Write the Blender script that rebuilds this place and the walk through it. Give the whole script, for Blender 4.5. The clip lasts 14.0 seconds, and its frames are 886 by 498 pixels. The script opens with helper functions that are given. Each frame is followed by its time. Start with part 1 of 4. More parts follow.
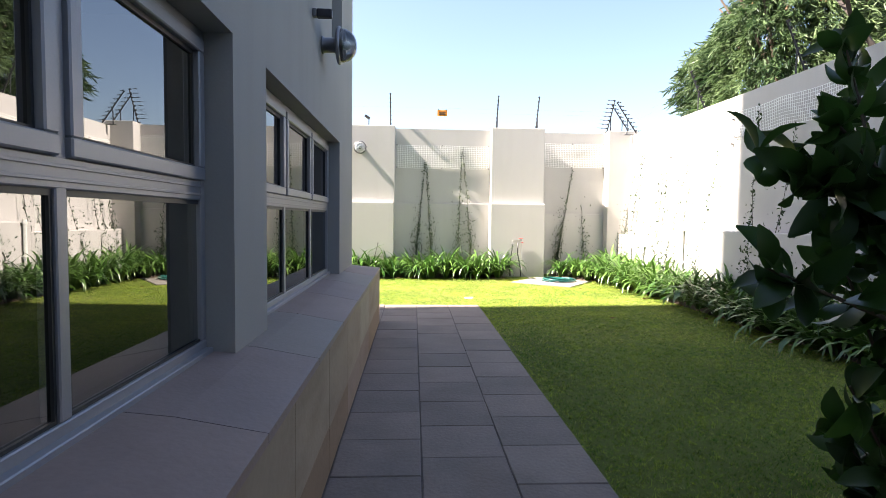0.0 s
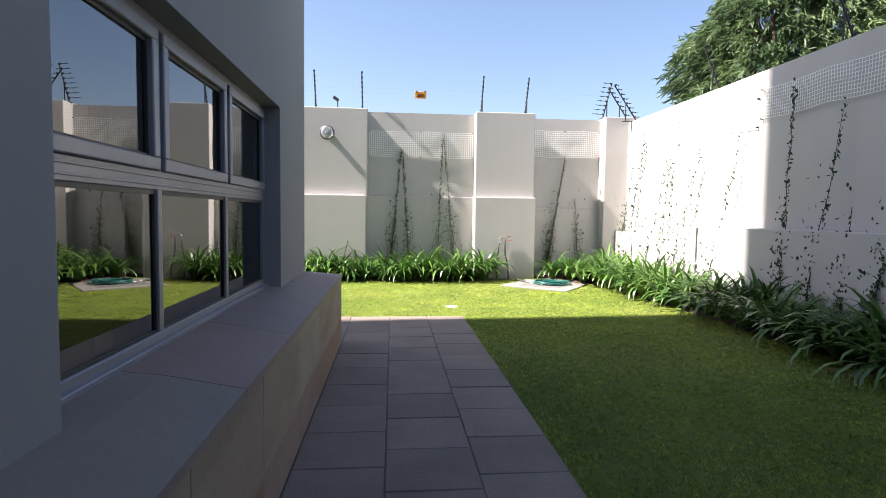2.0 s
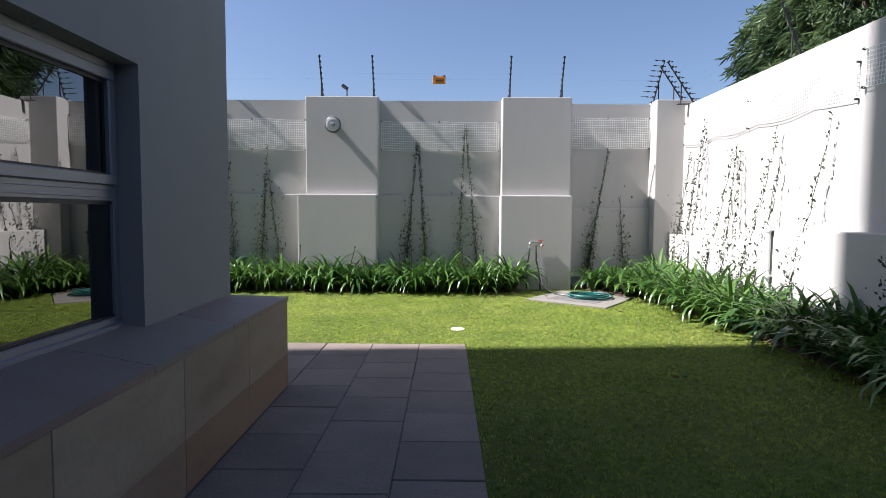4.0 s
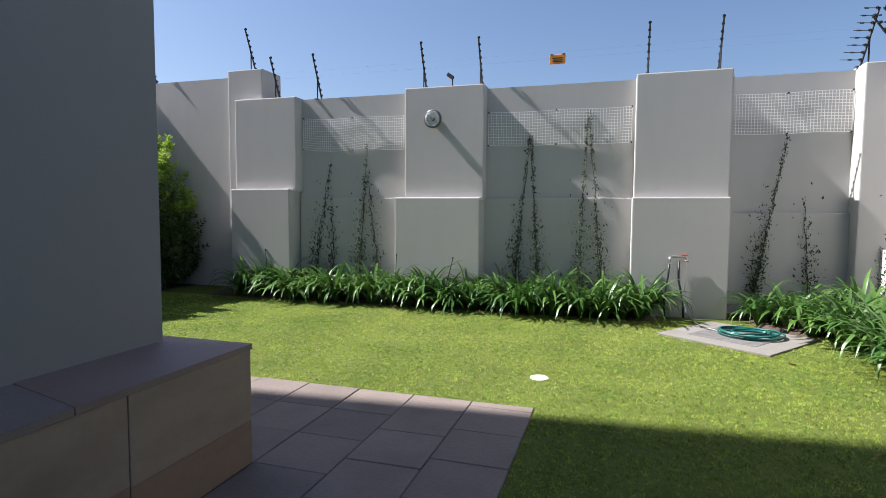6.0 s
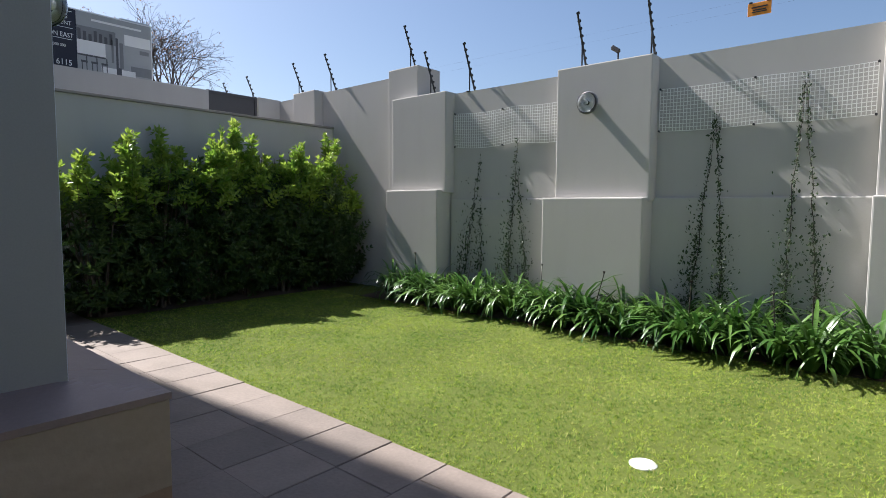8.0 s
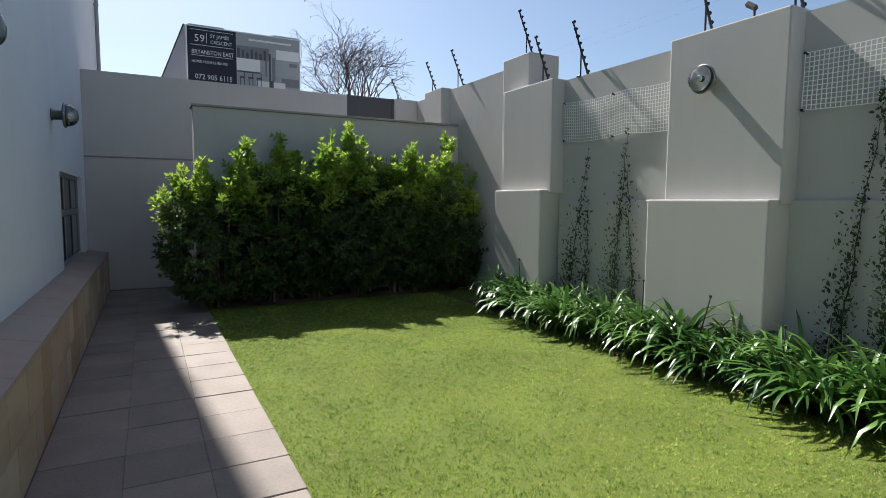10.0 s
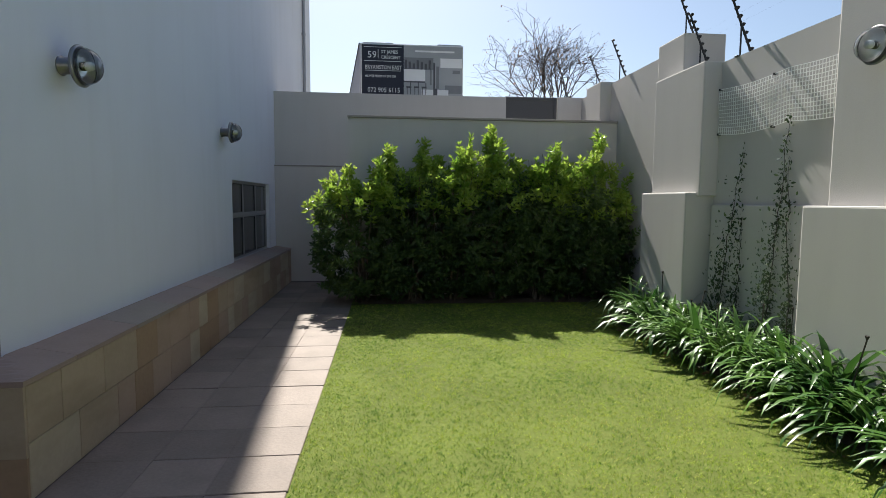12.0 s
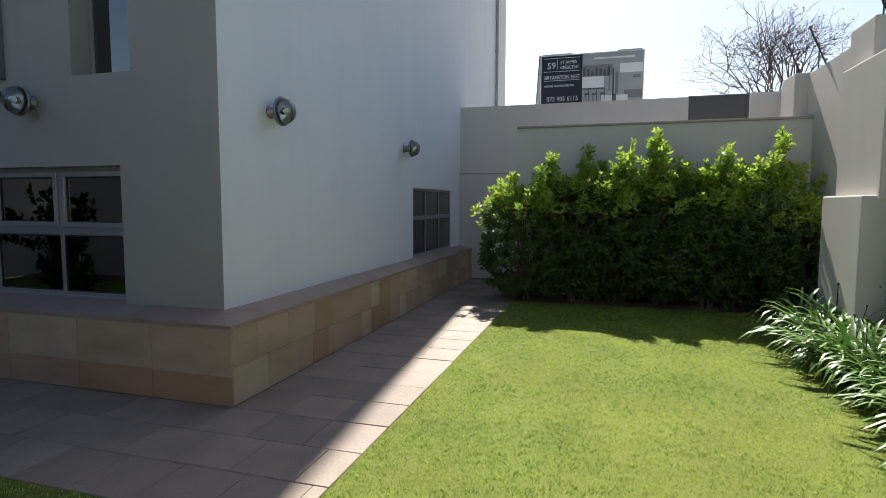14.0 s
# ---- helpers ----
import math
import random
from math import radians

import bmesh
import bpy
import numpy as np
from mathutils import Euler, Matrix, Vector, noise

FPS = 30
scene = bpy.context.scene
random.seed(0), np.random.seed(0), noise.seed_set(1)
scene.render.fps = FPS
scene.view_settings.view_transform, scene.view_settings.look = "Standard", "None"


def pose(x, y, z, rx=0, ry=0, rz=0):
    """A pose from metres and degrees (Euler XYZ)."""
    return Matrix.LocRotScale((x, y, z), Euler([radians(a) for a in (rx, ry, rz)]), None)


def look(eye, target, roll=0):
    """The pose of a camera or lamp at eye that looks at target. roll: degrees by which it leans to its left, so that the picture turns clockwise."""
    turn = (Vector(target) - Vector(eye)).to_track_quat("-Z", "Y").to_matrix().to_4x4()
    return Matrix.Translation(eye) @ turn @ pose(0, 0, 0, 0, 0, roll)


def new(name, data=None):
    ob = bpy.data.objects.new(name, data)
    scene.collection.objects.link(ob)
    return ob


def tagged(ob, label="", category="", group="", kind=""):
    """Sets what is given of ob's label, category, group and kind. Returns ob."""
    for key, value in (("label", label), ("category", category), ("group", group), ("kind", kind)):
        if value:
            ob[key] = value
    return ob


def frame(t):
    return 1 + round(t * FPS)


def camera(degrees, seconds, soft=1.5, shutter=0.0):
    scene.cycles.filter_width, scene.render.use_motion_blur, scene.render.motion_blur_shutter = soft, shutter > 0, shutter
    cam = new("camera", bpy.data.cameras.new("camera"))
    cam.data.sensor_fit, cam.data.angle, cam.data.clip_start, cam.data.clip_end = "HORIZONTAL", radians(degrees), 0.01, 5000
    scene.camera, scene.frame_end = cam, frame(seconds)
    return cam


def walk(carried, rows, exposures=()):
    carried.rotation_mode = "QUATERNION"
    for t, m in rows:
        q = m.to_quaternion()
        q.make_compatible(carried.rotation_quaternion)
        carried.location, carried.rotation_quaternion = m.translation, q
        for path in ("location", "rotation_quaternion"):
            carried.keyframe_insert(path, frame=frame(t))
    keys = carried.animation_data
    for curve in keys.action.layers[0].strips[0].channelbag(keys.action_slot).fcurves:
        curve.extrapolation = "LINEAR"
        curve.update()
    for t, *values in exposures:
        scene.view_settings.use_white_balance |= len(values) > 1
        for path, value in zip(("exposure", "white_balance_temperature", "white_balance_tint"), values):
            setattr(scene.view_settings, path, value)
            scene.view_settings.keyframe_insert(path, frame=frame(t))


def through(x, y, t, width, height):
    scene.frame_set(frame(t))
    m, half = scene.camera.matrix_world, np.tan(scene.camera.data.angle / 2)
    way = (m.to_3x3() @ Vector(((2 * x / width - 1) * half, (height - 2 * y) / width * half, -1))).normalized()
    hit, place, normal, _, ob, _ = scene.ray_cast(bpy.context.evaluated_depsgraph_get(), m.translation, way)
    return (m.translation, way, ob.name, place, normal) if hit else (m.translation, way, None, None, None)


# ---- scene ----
cam = camera(77.5, 14.0, soft=0.8)
PATH = [
    (0, (0.0, 0.267, 1.417), (0.107, 2.261, 1.305), 0.7),
    (0.5, (-0.036, 0.631, 1.391), (0.091, 2.624, 1.275), 0.5),
    (1, (-0.018, 0.99, 1.401), (0.14, 2.981, 1.282), 0.5),
    (1.5, (0.015, 1.368, 1.404), (0.197, 3.356, 1.283), 0.7),
    (2, (0.088, 1.757, 1.394), (0.271, 3.744, 1.269), 0.8),
    (4.5, (1.063, 3.657, 1.457), (0.95, 5.65, 1.33), 0.2),
    (5, (1.266, 4.084, 1.51), (1.025, 6.066, 1.384), 0.1),
    (5.5, (1.475, 4.464, 1.518), (1.065, 6.417, 1.39), 0.3),
    (6, (1.637, 4.917, 1.546), (1.047, 6.823, 1.412), 0.4),
    (6.5, (1.794, 5.319, 1.567), (1.046, 7.169, 1.428), 0.2),
    (7, (1.951, 5.783, 1.571), (1.024, 7.55, 1.431), 0.3),
    (7.5, (2.084, 6.195, 1.582), (0.988, 7.862, 1.444), 0.4),
    (8, (2.275, 6.605, 1.645), (0.972, 8.115, 1.494), 0.3),
    (10.5, (2.846, 8.85, 1.751), (1.015, 9.637, 1.584), 0.4),
    (11, (2.872, 9.213, 1.739), (0.973, 9.819, 1.576), 0.4),
    (11.5, (2.892, 9.509, 1.758), (0.94, 9.913, 1.591), 0.4),
    (12, (2.929, 9.852, 1.81), (0.947, 10.054, 1.637), 0.4),
    (12.5, (3.062, 10.128, 1.82), (1.069, 10.164, 1.649), 0.4),
    (13, (3.317, 10.414, 1.835), (1.329, 10.268, 1.67), 0.3),
    (13.5, (3.518, 10.75, 1.839), (1.568, 10.34, 1.672), 0.3),
    (14, (3.645, 10.91, 1.833), (1.734, 10.343, 1.669), 0.2),
]
EXPOSURES = [(0.0, 2.64, 7000, 16), (1.0, 2.32, 6850, 16), (2.0, 2.02, 6600, 17), (4.5, 1.15, 6000, 16), (6.5, 1.2, 6050, 14), (8.0, 1.14, 6150, 12), (11.0, 1.08, 6300, 8), (14.0, 1.42, 6750, 9)]
walk(cam, [(t, look(eye, target, roll)) for t, eye, target, roll in PATH], EXPOSURES)

# ---- world, sun, exposure ----
SUN_EL, SUN_SLOPE = 48.0, 0.085          # height of the sun; sideways drift of its rays per metre along x
sun_dir = Vector((math.cos(radians(SUN_EL)), SUN_SLOPE * math.cos(radians(SUN_EL)), -math.sin(radians(SUN_EL)))).normalized()
world = bpy.data.worlds.new("world")
scene.world = world
world.use_nodes = True
wn = world.node_tree
sky = wn.nodes.new("ShaderNodeTexSky")
sky.sky_type, sky.sun_disc, sky.sun_elevation = "NISHITA", False, radians(SUN_EL)
sky.sun_rotation = math.atan2(-sun_dir.x, -sun_dir.y)
sky.air_density, sky.dust_density, sky.ozone_density = 1.0, 1.4, 2.0
wn.links.new(sky.outputs[0], wn.nodes["Background"].inputs[0])
wn.nodes["Background"].inputs[1].default_value = 0.060
sun = new("sun", bpy.data.lights.new("sun", "SUN"))
sun.data.energy, sun.data.angle, sun.data.color = 5.0, radians(0.53), (1.0, 0.95, 0.87)
sun.matrix_world = look((0, 0, 30), Vector((0, 0, 30)) + sun_dir)


# ---- materials ----
def material(name, base, rough=0.7, metal=0.0, spread=0.12, grain=40.0, bump=0.15, patch=1.3, per_piece=0.0, stain=0.0, spec=0.5, streak_scale=(3.0, 3.0, 0.35)):
    """Painted, stone or soil surface: two scales of colour change, fine relief and, if asked, run-down stains."""
    m = bpy.data.materials.new(name)
    m.use_nodes = True
    t = m.node_tree
    N, L = t.nodes, t.links
    b = N["Principled BSDF"]
    b.inputs["Roughness"].default_value, b.inputs["Metallic"].default_value = rough, metal
    b.inputs["Specular IOR Level"].default_value = spec
    geo = N.new("ShaderNodeNewGeometry")
    co = geo.outputs["Position"]
    fine, wide = N.new("ShaderNodeTexNoise"), N.new("ShaderNodeTexNoise")
    fine.inputs["Scale"].default_value, fine.inputs["Detail"].default_value = grain, 6
    wide.inputs["Scale"].default_value, wide.inputs["Detail"].default_value = patch, 4
    for n in (fine, wide):
        L.new(co, n.inputs["Vector"])
    add = N.new("ShaderNodeMath")
    add.operation = "MULTIPLY_ADD"
    L.new(wide.outputs["Fac"], add.inputs[0])
    add.inputs[1].default_value = 1.3
    L.new(fine.outputs["Fac"], add.inputs[2])
    out = add.outputs[0]
    if per_piece:
        info, k = N.new("ShaderNodeObjectInfo"), N.new("ShaderNodeMath")
        k.operation = "MULTIPLY_ADD"
        L.new(info.outputs["Random"], k.inputs[0])
        k.inputs[1].default_value = per_piece
        L.new(out, k.inputs[2])
        out = k.outputs[0]
    ramp = N.new("ShaderNodeMapRange")
    ramp.inputs["From Min"].default_value, ramp.inputs["From Max"].default_value = 0.6, 1.7 + per_piece
    ramp.inputs["To Min"].default_value, ramp.inputs["To Max"].default_value = 1 - spread, 1 + spread
    L.new(out, ramp.inputs["Value"])
    mul = N.new("ShaderNodeMix")
    mul.data_type, mul.blend_type = "RGBA", "MULTIPLY"
    mul.inputs[0].default_value = 1.0
    mul.inputs[6].default_value = (*base, 1)
    L.new(ramp.outputs[0], mul.inputs[7])
    colour = mul.outputs[2]
    if stain:
        sep, streak = N.new("ShaderNodeMapping"), N.new("ShaderNodeTexNoise")
        sep.inputs["Scale"].default_value = streak_scale
        L.new(co, sep.inputs["Vector"])
        L.new(sep.outputs[0], streak.inputs["Vector"])
        streak.inputs["Scale"].default_value, streak.inputs["Detail"].default_value = 1.6, 5
        r2 = N.new("ShaderNodeMapRange")
        r2.inputs["From Min"].default_value, r2.inputs["From Max"].default_value = 0.48, 0.75
        r2.inputs["To Max"].default_value = stain
        L.new(streak.outputs["Fac"], r2.inputs["Value"])
        mx = N.new("ShaderNodeMix")
        mx.data_type = "RGBA"
        L.new(r2.outputs[0], mx.inputs[0])
        L.new(colour, mx.inputs[6])
        mx.inputs[7].default_value = (base[0] * 0.62, base[1] * 0.59, base[2] * 0.54, 1)
        colour = mx.outputs[2]
    L.new(colour, b.inputs["Base Color"])
    if bump:
        bp = N.new("ShaderNodeBump")
        bp.inputs["Strength"].default_value, bp.inputs["Distance"].default_value = bump, 0.01
        L.new(fine.outputs["Fac"], bp.inputs["Height"])
        L.new(bp.outputs[0], b.inputs["Normal"])
    return m


def leaf_material(name, base, tip, rough=0.45, through=0.35, noise_scale=2.0, clump_scale=0.0, spec=0.5):
    """Leaf: colour differs from leaf to leaf, some light passes through."""
    m = bpy.data.materials.new(name)
    m.use_nodes = True
    t = m.node_tree
    N, L = t.nodes, t.links
    b = N["Principled BSDF"]
    geo, mix = N.new("ShaderNodeNewGeometry"), N.new("ShaderNodeMix")
    mix.data_type = "RGBA"
    mix.inputs[6].default_value, mix.inputs[7].default_value = (*base, 1), (*tip, 1)
    wide = N.new("ShaderNodeTexNoise")
    wide.inputs["Scale"].default_value = noise_scale
    L.new(geo.outputs["Position"], wide.inputs["Vector"])
    a = N.new("ShaderNodeMath")
    a.operation = "MULTIPLY_ADD"
    L.new(geo.outputs["Random Per Island"], a.inputs[0])
    a.inputs[1].default_value = 0.7
    r = N.new("ShaderNodeMapRange")
    r.inputs["From Min"].default_value, r.inputs["From Max"].default_value, r.inputs["To Min"].default_value, r.inputs["To Max"].default_value = 0.35, 0.65, -0.2, 0.5
    spread = wide.outputs["Fac"]
    if clump_scale:
        tuft, both = N.new("ShaderNodeTexNoise"), N.new("ShaderNodeMath")
        tuft.inputs["Scale"].default_value, tuft.inputs["Detail"].default_value = clump_scale, 3
        L.new(geo.outputs["Position"], tuft.inputs["Vector"])
        both.operation = "MULTIPLY_ADD"
        L.new(tuft.outputs["Fac"], both.inputs[0])
        both.inputs[1].default_value = 2.2
        L.new(wide.outputs["Fac"], both.inputs[2])
        half = N.new("ShaderNodeMath")
        half.operation = "MULTIPLY_ADD"
        L.new(both.outputs[0], half.inputs[0])
        half.inputs[1].default_value, half.inputs[2].default_value = 0.75, -0.70
        spread = half.outputs[0]
    L.new(spread, r.inputs["Value"])
    L.new(r.outputs[0], a.inputs[2])
    a.use_clamp = True
    L.new(a.outputs[0], mix.inputs[0])
    L.new(mix.outputs[2], b.inputs["Base Color"])
    b.inputs["Roughness"].default_value, b.inputs["Specular IOR Level"].default_value = rough, spec
    tr, ms = N.new("ShaderNodeBsdfTranslucent"), N.new("ShaderNodeMixShader")
    L.new(mix.outputs[2], tr.inputs["Color"])
    ms.inputs[0].default_value = through
    L.new(b.outputs[0], ms.inputs[1])
    L.new(tr.outputs[0], ms.inputs[2])
    L.new(ms.outputs[0], N["Material Output"].inputs["Surface"])
    return m


def glass_material(name, tint, ior):
    m = bpy.data.materials.new(name)
    m.use_nodes = True
    t = m.node_tree
    N, L = t.nodes, t.links
    f, g, tr, ms = N.new("ShaderNodeFresnel"), N.new("ShaderNodeBsdfGlossy"), N.new("ShaderNodeBsdfTransparent"), N.new("ShaderNodeMixShader")
    f.inputs["IOR"].default_value = ior
    g.inputs["Roughness"].default_value = 0.0
    tr.inputs["Color"].default_value = (*tint, 1)
    L.new(f.outputs[0], ms.inputs[0])
    L.new(tr.outputs[0], ms.inputs[1])
    L.new(g.outputs[0], ms.inputs[2])
    L.new(ms.outputs[0], N["Material Output"].inputs["Surface"])
    return m


PLASTER = material("boundary_plaster", (0.492, 0.474, 0.455), 0.85, spread=0.07, grain=110, bump=0.09, patch=0.8, stain=0.10)
# House plaster: east base darkened for its shade, north base tinted for sky light.
HOUSE_SHADED = material("house_plaster_shaded", (0.31, 0.302, 0.283), 0.85, spread=0.07, grain=110, bump=0.06, patch=0.7, stain=0.12)
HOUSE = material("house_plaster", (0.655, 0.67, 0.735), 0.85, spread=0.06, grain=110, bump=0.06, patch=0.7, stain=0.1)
CAP = material("wall_cap", (0.28, 0.255, 0.235), 0.85, spread=0.12, grain=30)
PAVER = material("paver_stone", (0.205, 0.165, 0.14), 0.75, spread=0.34, grain=38, bump=0.4, patch=2.6, per_piece=0.75, stain=0.5, streak_scale=(1.1, 1.1, 1.1))
JOINT = material("joint_sand", (0.12, 0.10, 0.088), 0.95, spread=0.3, grain=90)
SANDS = [material("sandstone_" + k, c, 0.8, spread=0.16, grain=25, bump=0.25, patch=3.0, per_piece=0.7, stain=0.6, streak_scale=(0.7, 0.7, 2.6))
         for k, c in (("buff", (0.37, 0.285, 0.20)), ("ochre", (0.30, 0.20, 0.125)), ("cream", (0.42, 0.345, 0.25)), ("rose", (0.35, 0.25, 0.185)))]
LEDGES = [material("ledge_stone_" + k, c, 0.55, spread=0.16, grain=45, bump=0.15, patch=2.0, per_piece=0.4, stain=0.2)
          for k, c in (("rose", (0.285, 0.205, 0.175)), ("grey", (0.255, 0.21, 0.18)), ("mauve", (0.26, 0.195, 0.175)))]
ALU = material("grey_aluminium", (0.29, 0.29, 0.305), 0.42, 0.35, spread=0.05, grain=120, bump=0.03)
DARK_METAL = material("dark_metal", (0.045, 0.045, 0.05), 0.5, 0.6, spread=0.15, grain=60, bump=0.05)
STEEL = material("galvanised_steel", (0.5, 0.5, 0.5), 0.35, 0.9, spread=0.15, grain=50, bump=0.05)
LAMP_GREY = material("lamp_grey", (0.22, 0.22, 0.23), 0.4, 0.7, spread=0.1, grain=50, bump=0.05)
BLACK_PLASTIC = material("black_plastic", (0.02, 0.02, 0.022), 0.45, spread=0.2, grain=60, bump=0.05)
WIRE = material("fence_wire", (0.05, 0.05, 0.055), 0.95, spread=0.1, grain=60, bump=0.0, spec=0.0)
WHITE_PLASTIC = material("white_plastic", (0.75, 0.75, 0.73), 0.5, spread=0.06, grain=60, bump=0.03)
NET = material("white_netting", (0.86, 0.86, 0.84), 0.6, spread=0.08, grain=60, bump=0.0)
ORANGE = material("orange_sign", (0.85, 0.30, 0.03), 0.5, spread=0.06, grain=40, bump=0.02)
RED = material("red_paint", (0.55, 0.05, 0.03), 0.5, spread=0.1, grain=60)
SOIL = material("bed_soil", (0.085, 0.06, 0.042), 0.95, spread=0.45, grain=35, bump=0.8, patch=4)
TURF = material("turf", (0.10, 0.125, 0.024), 0.95, spec=0.2, spread=0.35, grain=45, bump=0.8, patch=1.2)
EARTH = material("far_earth", (0.16, 0.14, 0.09), 0.95, spread=0.3, grain=3, bump=0.3, patch=0.1)
CONCRETE = material("slab_concrete", (0.215, 0.20, 0.175), 0.85, spread=0.15, grain=40, bump=0.3, patch=3, stain=0.25)
GRAVEL = material("slab_gravel", (0.15, 0.145, 0.135), 0.9, spread=0.5, grain=110, bump=0.9, patch=9)
HOSE = material("green_hose", (0.01, 0.105, 0.09), 0.35, spread=0.15, grain=60, bump=0.03)
BARK = material("bark", (0.13, 0.10, 0.075), 0.9, spread=0.35, grain=25, bump=0.7)
TWIG = material("dry_twig", (0.05, 0.04, 0.035), 0.9, spread=0.3, grain=30, bump=0.4)
# Room surfaces: the gloom of unlit rooms is put into one dark base.
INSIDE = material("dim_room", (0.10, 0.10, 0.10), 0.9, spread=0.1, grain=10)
NAVY = material("board_navy", (0.012, 0.014, 0.03), 0.5, spread=0.1, grain=20, bump=0.0)
BOARD_GREY = material("board_grey", (0.36, 0.37, 0.38), 0.5, spread=0.1, grain=6, bump=0.0)
BOARD_WHITE = material("board_white", (0.78, 0.78, 0.78), 0.5, spread=0.05, grain=6, bump=0.0)
BOARD_DARK = material("board_dark", (0.09, 0.09, 0.10), 0.5, spread=0.2, grain=10, bump=0.0)
GATE = material("gate_paint", (0.08, 0.078, 0.082), 0.6, spread=0.1, grain=40, bump=0.05)
CHARCOAL = material("roof_sheet", (0.15, 0.15, 0.155), 0.7, spread=0.15, grain=10)
PANE = glass_material("window_glass", (0.20, 0.23, 0.235), 3.0)
DOME = glass_material("lamp_glass", (0.88, 0.9, 0.91), 1.9)
CHROME = material("lamp_chrome", (0.8, 0.8, 0.8), 0.3, 0.45, spread=0.06, grain=40, bump=0.04)
BLADE = leaf_material("grass_blade", (0.05, 0.16, 0.02), (0.45, 0.54, 0.08), 0.7, 0.4, 1.1, 24.0, 0.2)
STRAW = leaf_material("straw_blade", (0.38, 0.39, 0.12), (0.60, 0.57, 0.22), 0.75, 0.3, 6.0, 0.0, 0.2)
STRAP = leaf_material("strap_leaf", (0.024, 0.082, 0.014), (0.12, 0.225, 0.045), 0.33, 0.22, 1.5)
# Hedge leaves: top tone lightened as sunlit, body tone kept darker as shaded.
YOUNG_LIT = leaf_material("young_lit_laurel_leaf", (0.15, 0.28, 0.03), (0.40, 0.51, 0.085), 0.38, 0.45, 2.5)
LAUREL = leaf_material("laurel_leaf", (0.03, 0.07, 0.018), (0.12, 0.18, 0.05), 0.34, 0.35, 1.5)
VINE = leaf_material("vine_leaf", (0.02, 0.042, 0.015), (0.06, 0.09, 0.036), 0.45, 0.25, 3)
FEATHER = leaf_material("feathery_leaf", (0.022, 0.058, 0.018), (0.14, 0.21, 0.085), 0.5, 0.3, 0.8)
BROAD = leaf_material("broad_leaf", (0.02, 0.06, 0.012), (0.05, 0.12, 0.02), 0.35, 0.3, 2)
DRY = leaf_material("dry_leaf", (0.20, 0.10, 0.05), (0.32, 0.20, 0.10), 0.7, 0.2, 4)


# ---- mesh helpers ----
def part(name, bm, mat, parent=None, label=""):
    me = bpy.data.meshes.new(name)
    bm.to_mesh(me)
    bm.free()
    me.materials.append(mat)
    ob = new(name, me)
    if parent:
        ob.parent = parent
    if label:
        ob["label"] = label
    return ob


def raw(name, verts, faces, mat, parent=None, smooth=False):
    me = bpy.data.meshes.new(name)
    me.from_pydata(verts, [], faces)
    me.materials.append(mat)
    if smooth:
        me.polygons.foreach_set("use_smooth", [True] * len(me.polygons))
    me.update()
    ob = new(name, me)
    if parent:
        ob.parent = parent
    return ob


def empty(name, x, y, z, rz=0):
    ob = new(name)
    ob.empty_display_size = 0.1
    ob.matrix_world = pose(x, y, z, 0, 0, rz)
    return ob


def box(bm, x0, x1, y0, y1, z0, z1, bevel=0.0, segments=2):
    made = bmesh.ops.create_cube(bm, size=1.0)["verts"]
    bmesh.ops.transform(bm, matrix=Matrix.Translation(((x0 + x1) / 2, (y0 + y1) / 2, (z0 + z1) / 2)) @ Matrix.Diagonal((x1 - x0, y1 - y0, z1 - z0, 1)), verts=made)
    if bevel:
        edges = list({e for v in made for e in v.link_edges})
        bmesh.ops.bevel(bm, geom=edges, offset=bevel, segments=segments, affect="EDGES", profile=0.6)
    return bm


def boxed(x0, x1, y0, y1, z0, z1, bevel=0.0, segments=2):
    return box(bmesh.new(), x0, x1, y0, y1, z0, z1, bevel, segments)


def rod(bm, a, b, r0, r1=None, sides=8):
    a, b = Vector(a), Vector(b)
    d = b - a
    made = bmesh.ops.create_cone(bm, cap_ends=True, segments=sides, radius1=r0, radius2=r0 if r1 is None else r1, depth=d.length)["verts"]
    bmesh.ops.transform(bm, matrix=Matrix.Translation((a + b) / 2) @ d.to_track_quat("Z", "Y").to_matrix().to_4x4(), verts=made)
    return bm


def lathe(bm, profile, m, sides=24):
    """A turned shape: profile of (radius, height) about z, laid by the matrix m."""
    rings = [[bm.verts.new(m @ Vector((r * math.cos(2 * math.pi * k / sides), r * math.sin(2 * math.pi * k / sides), h))) for k in range(sides)] for r, h in profile]
    for a, b in zip(rings, rings[1:]):
        for k in range(sides):
            f = bm.faces.new((a[k], a[(k + 1) % sides], b[(k + 1) % sides], b[k]))
            f.smooth = True
    return bm


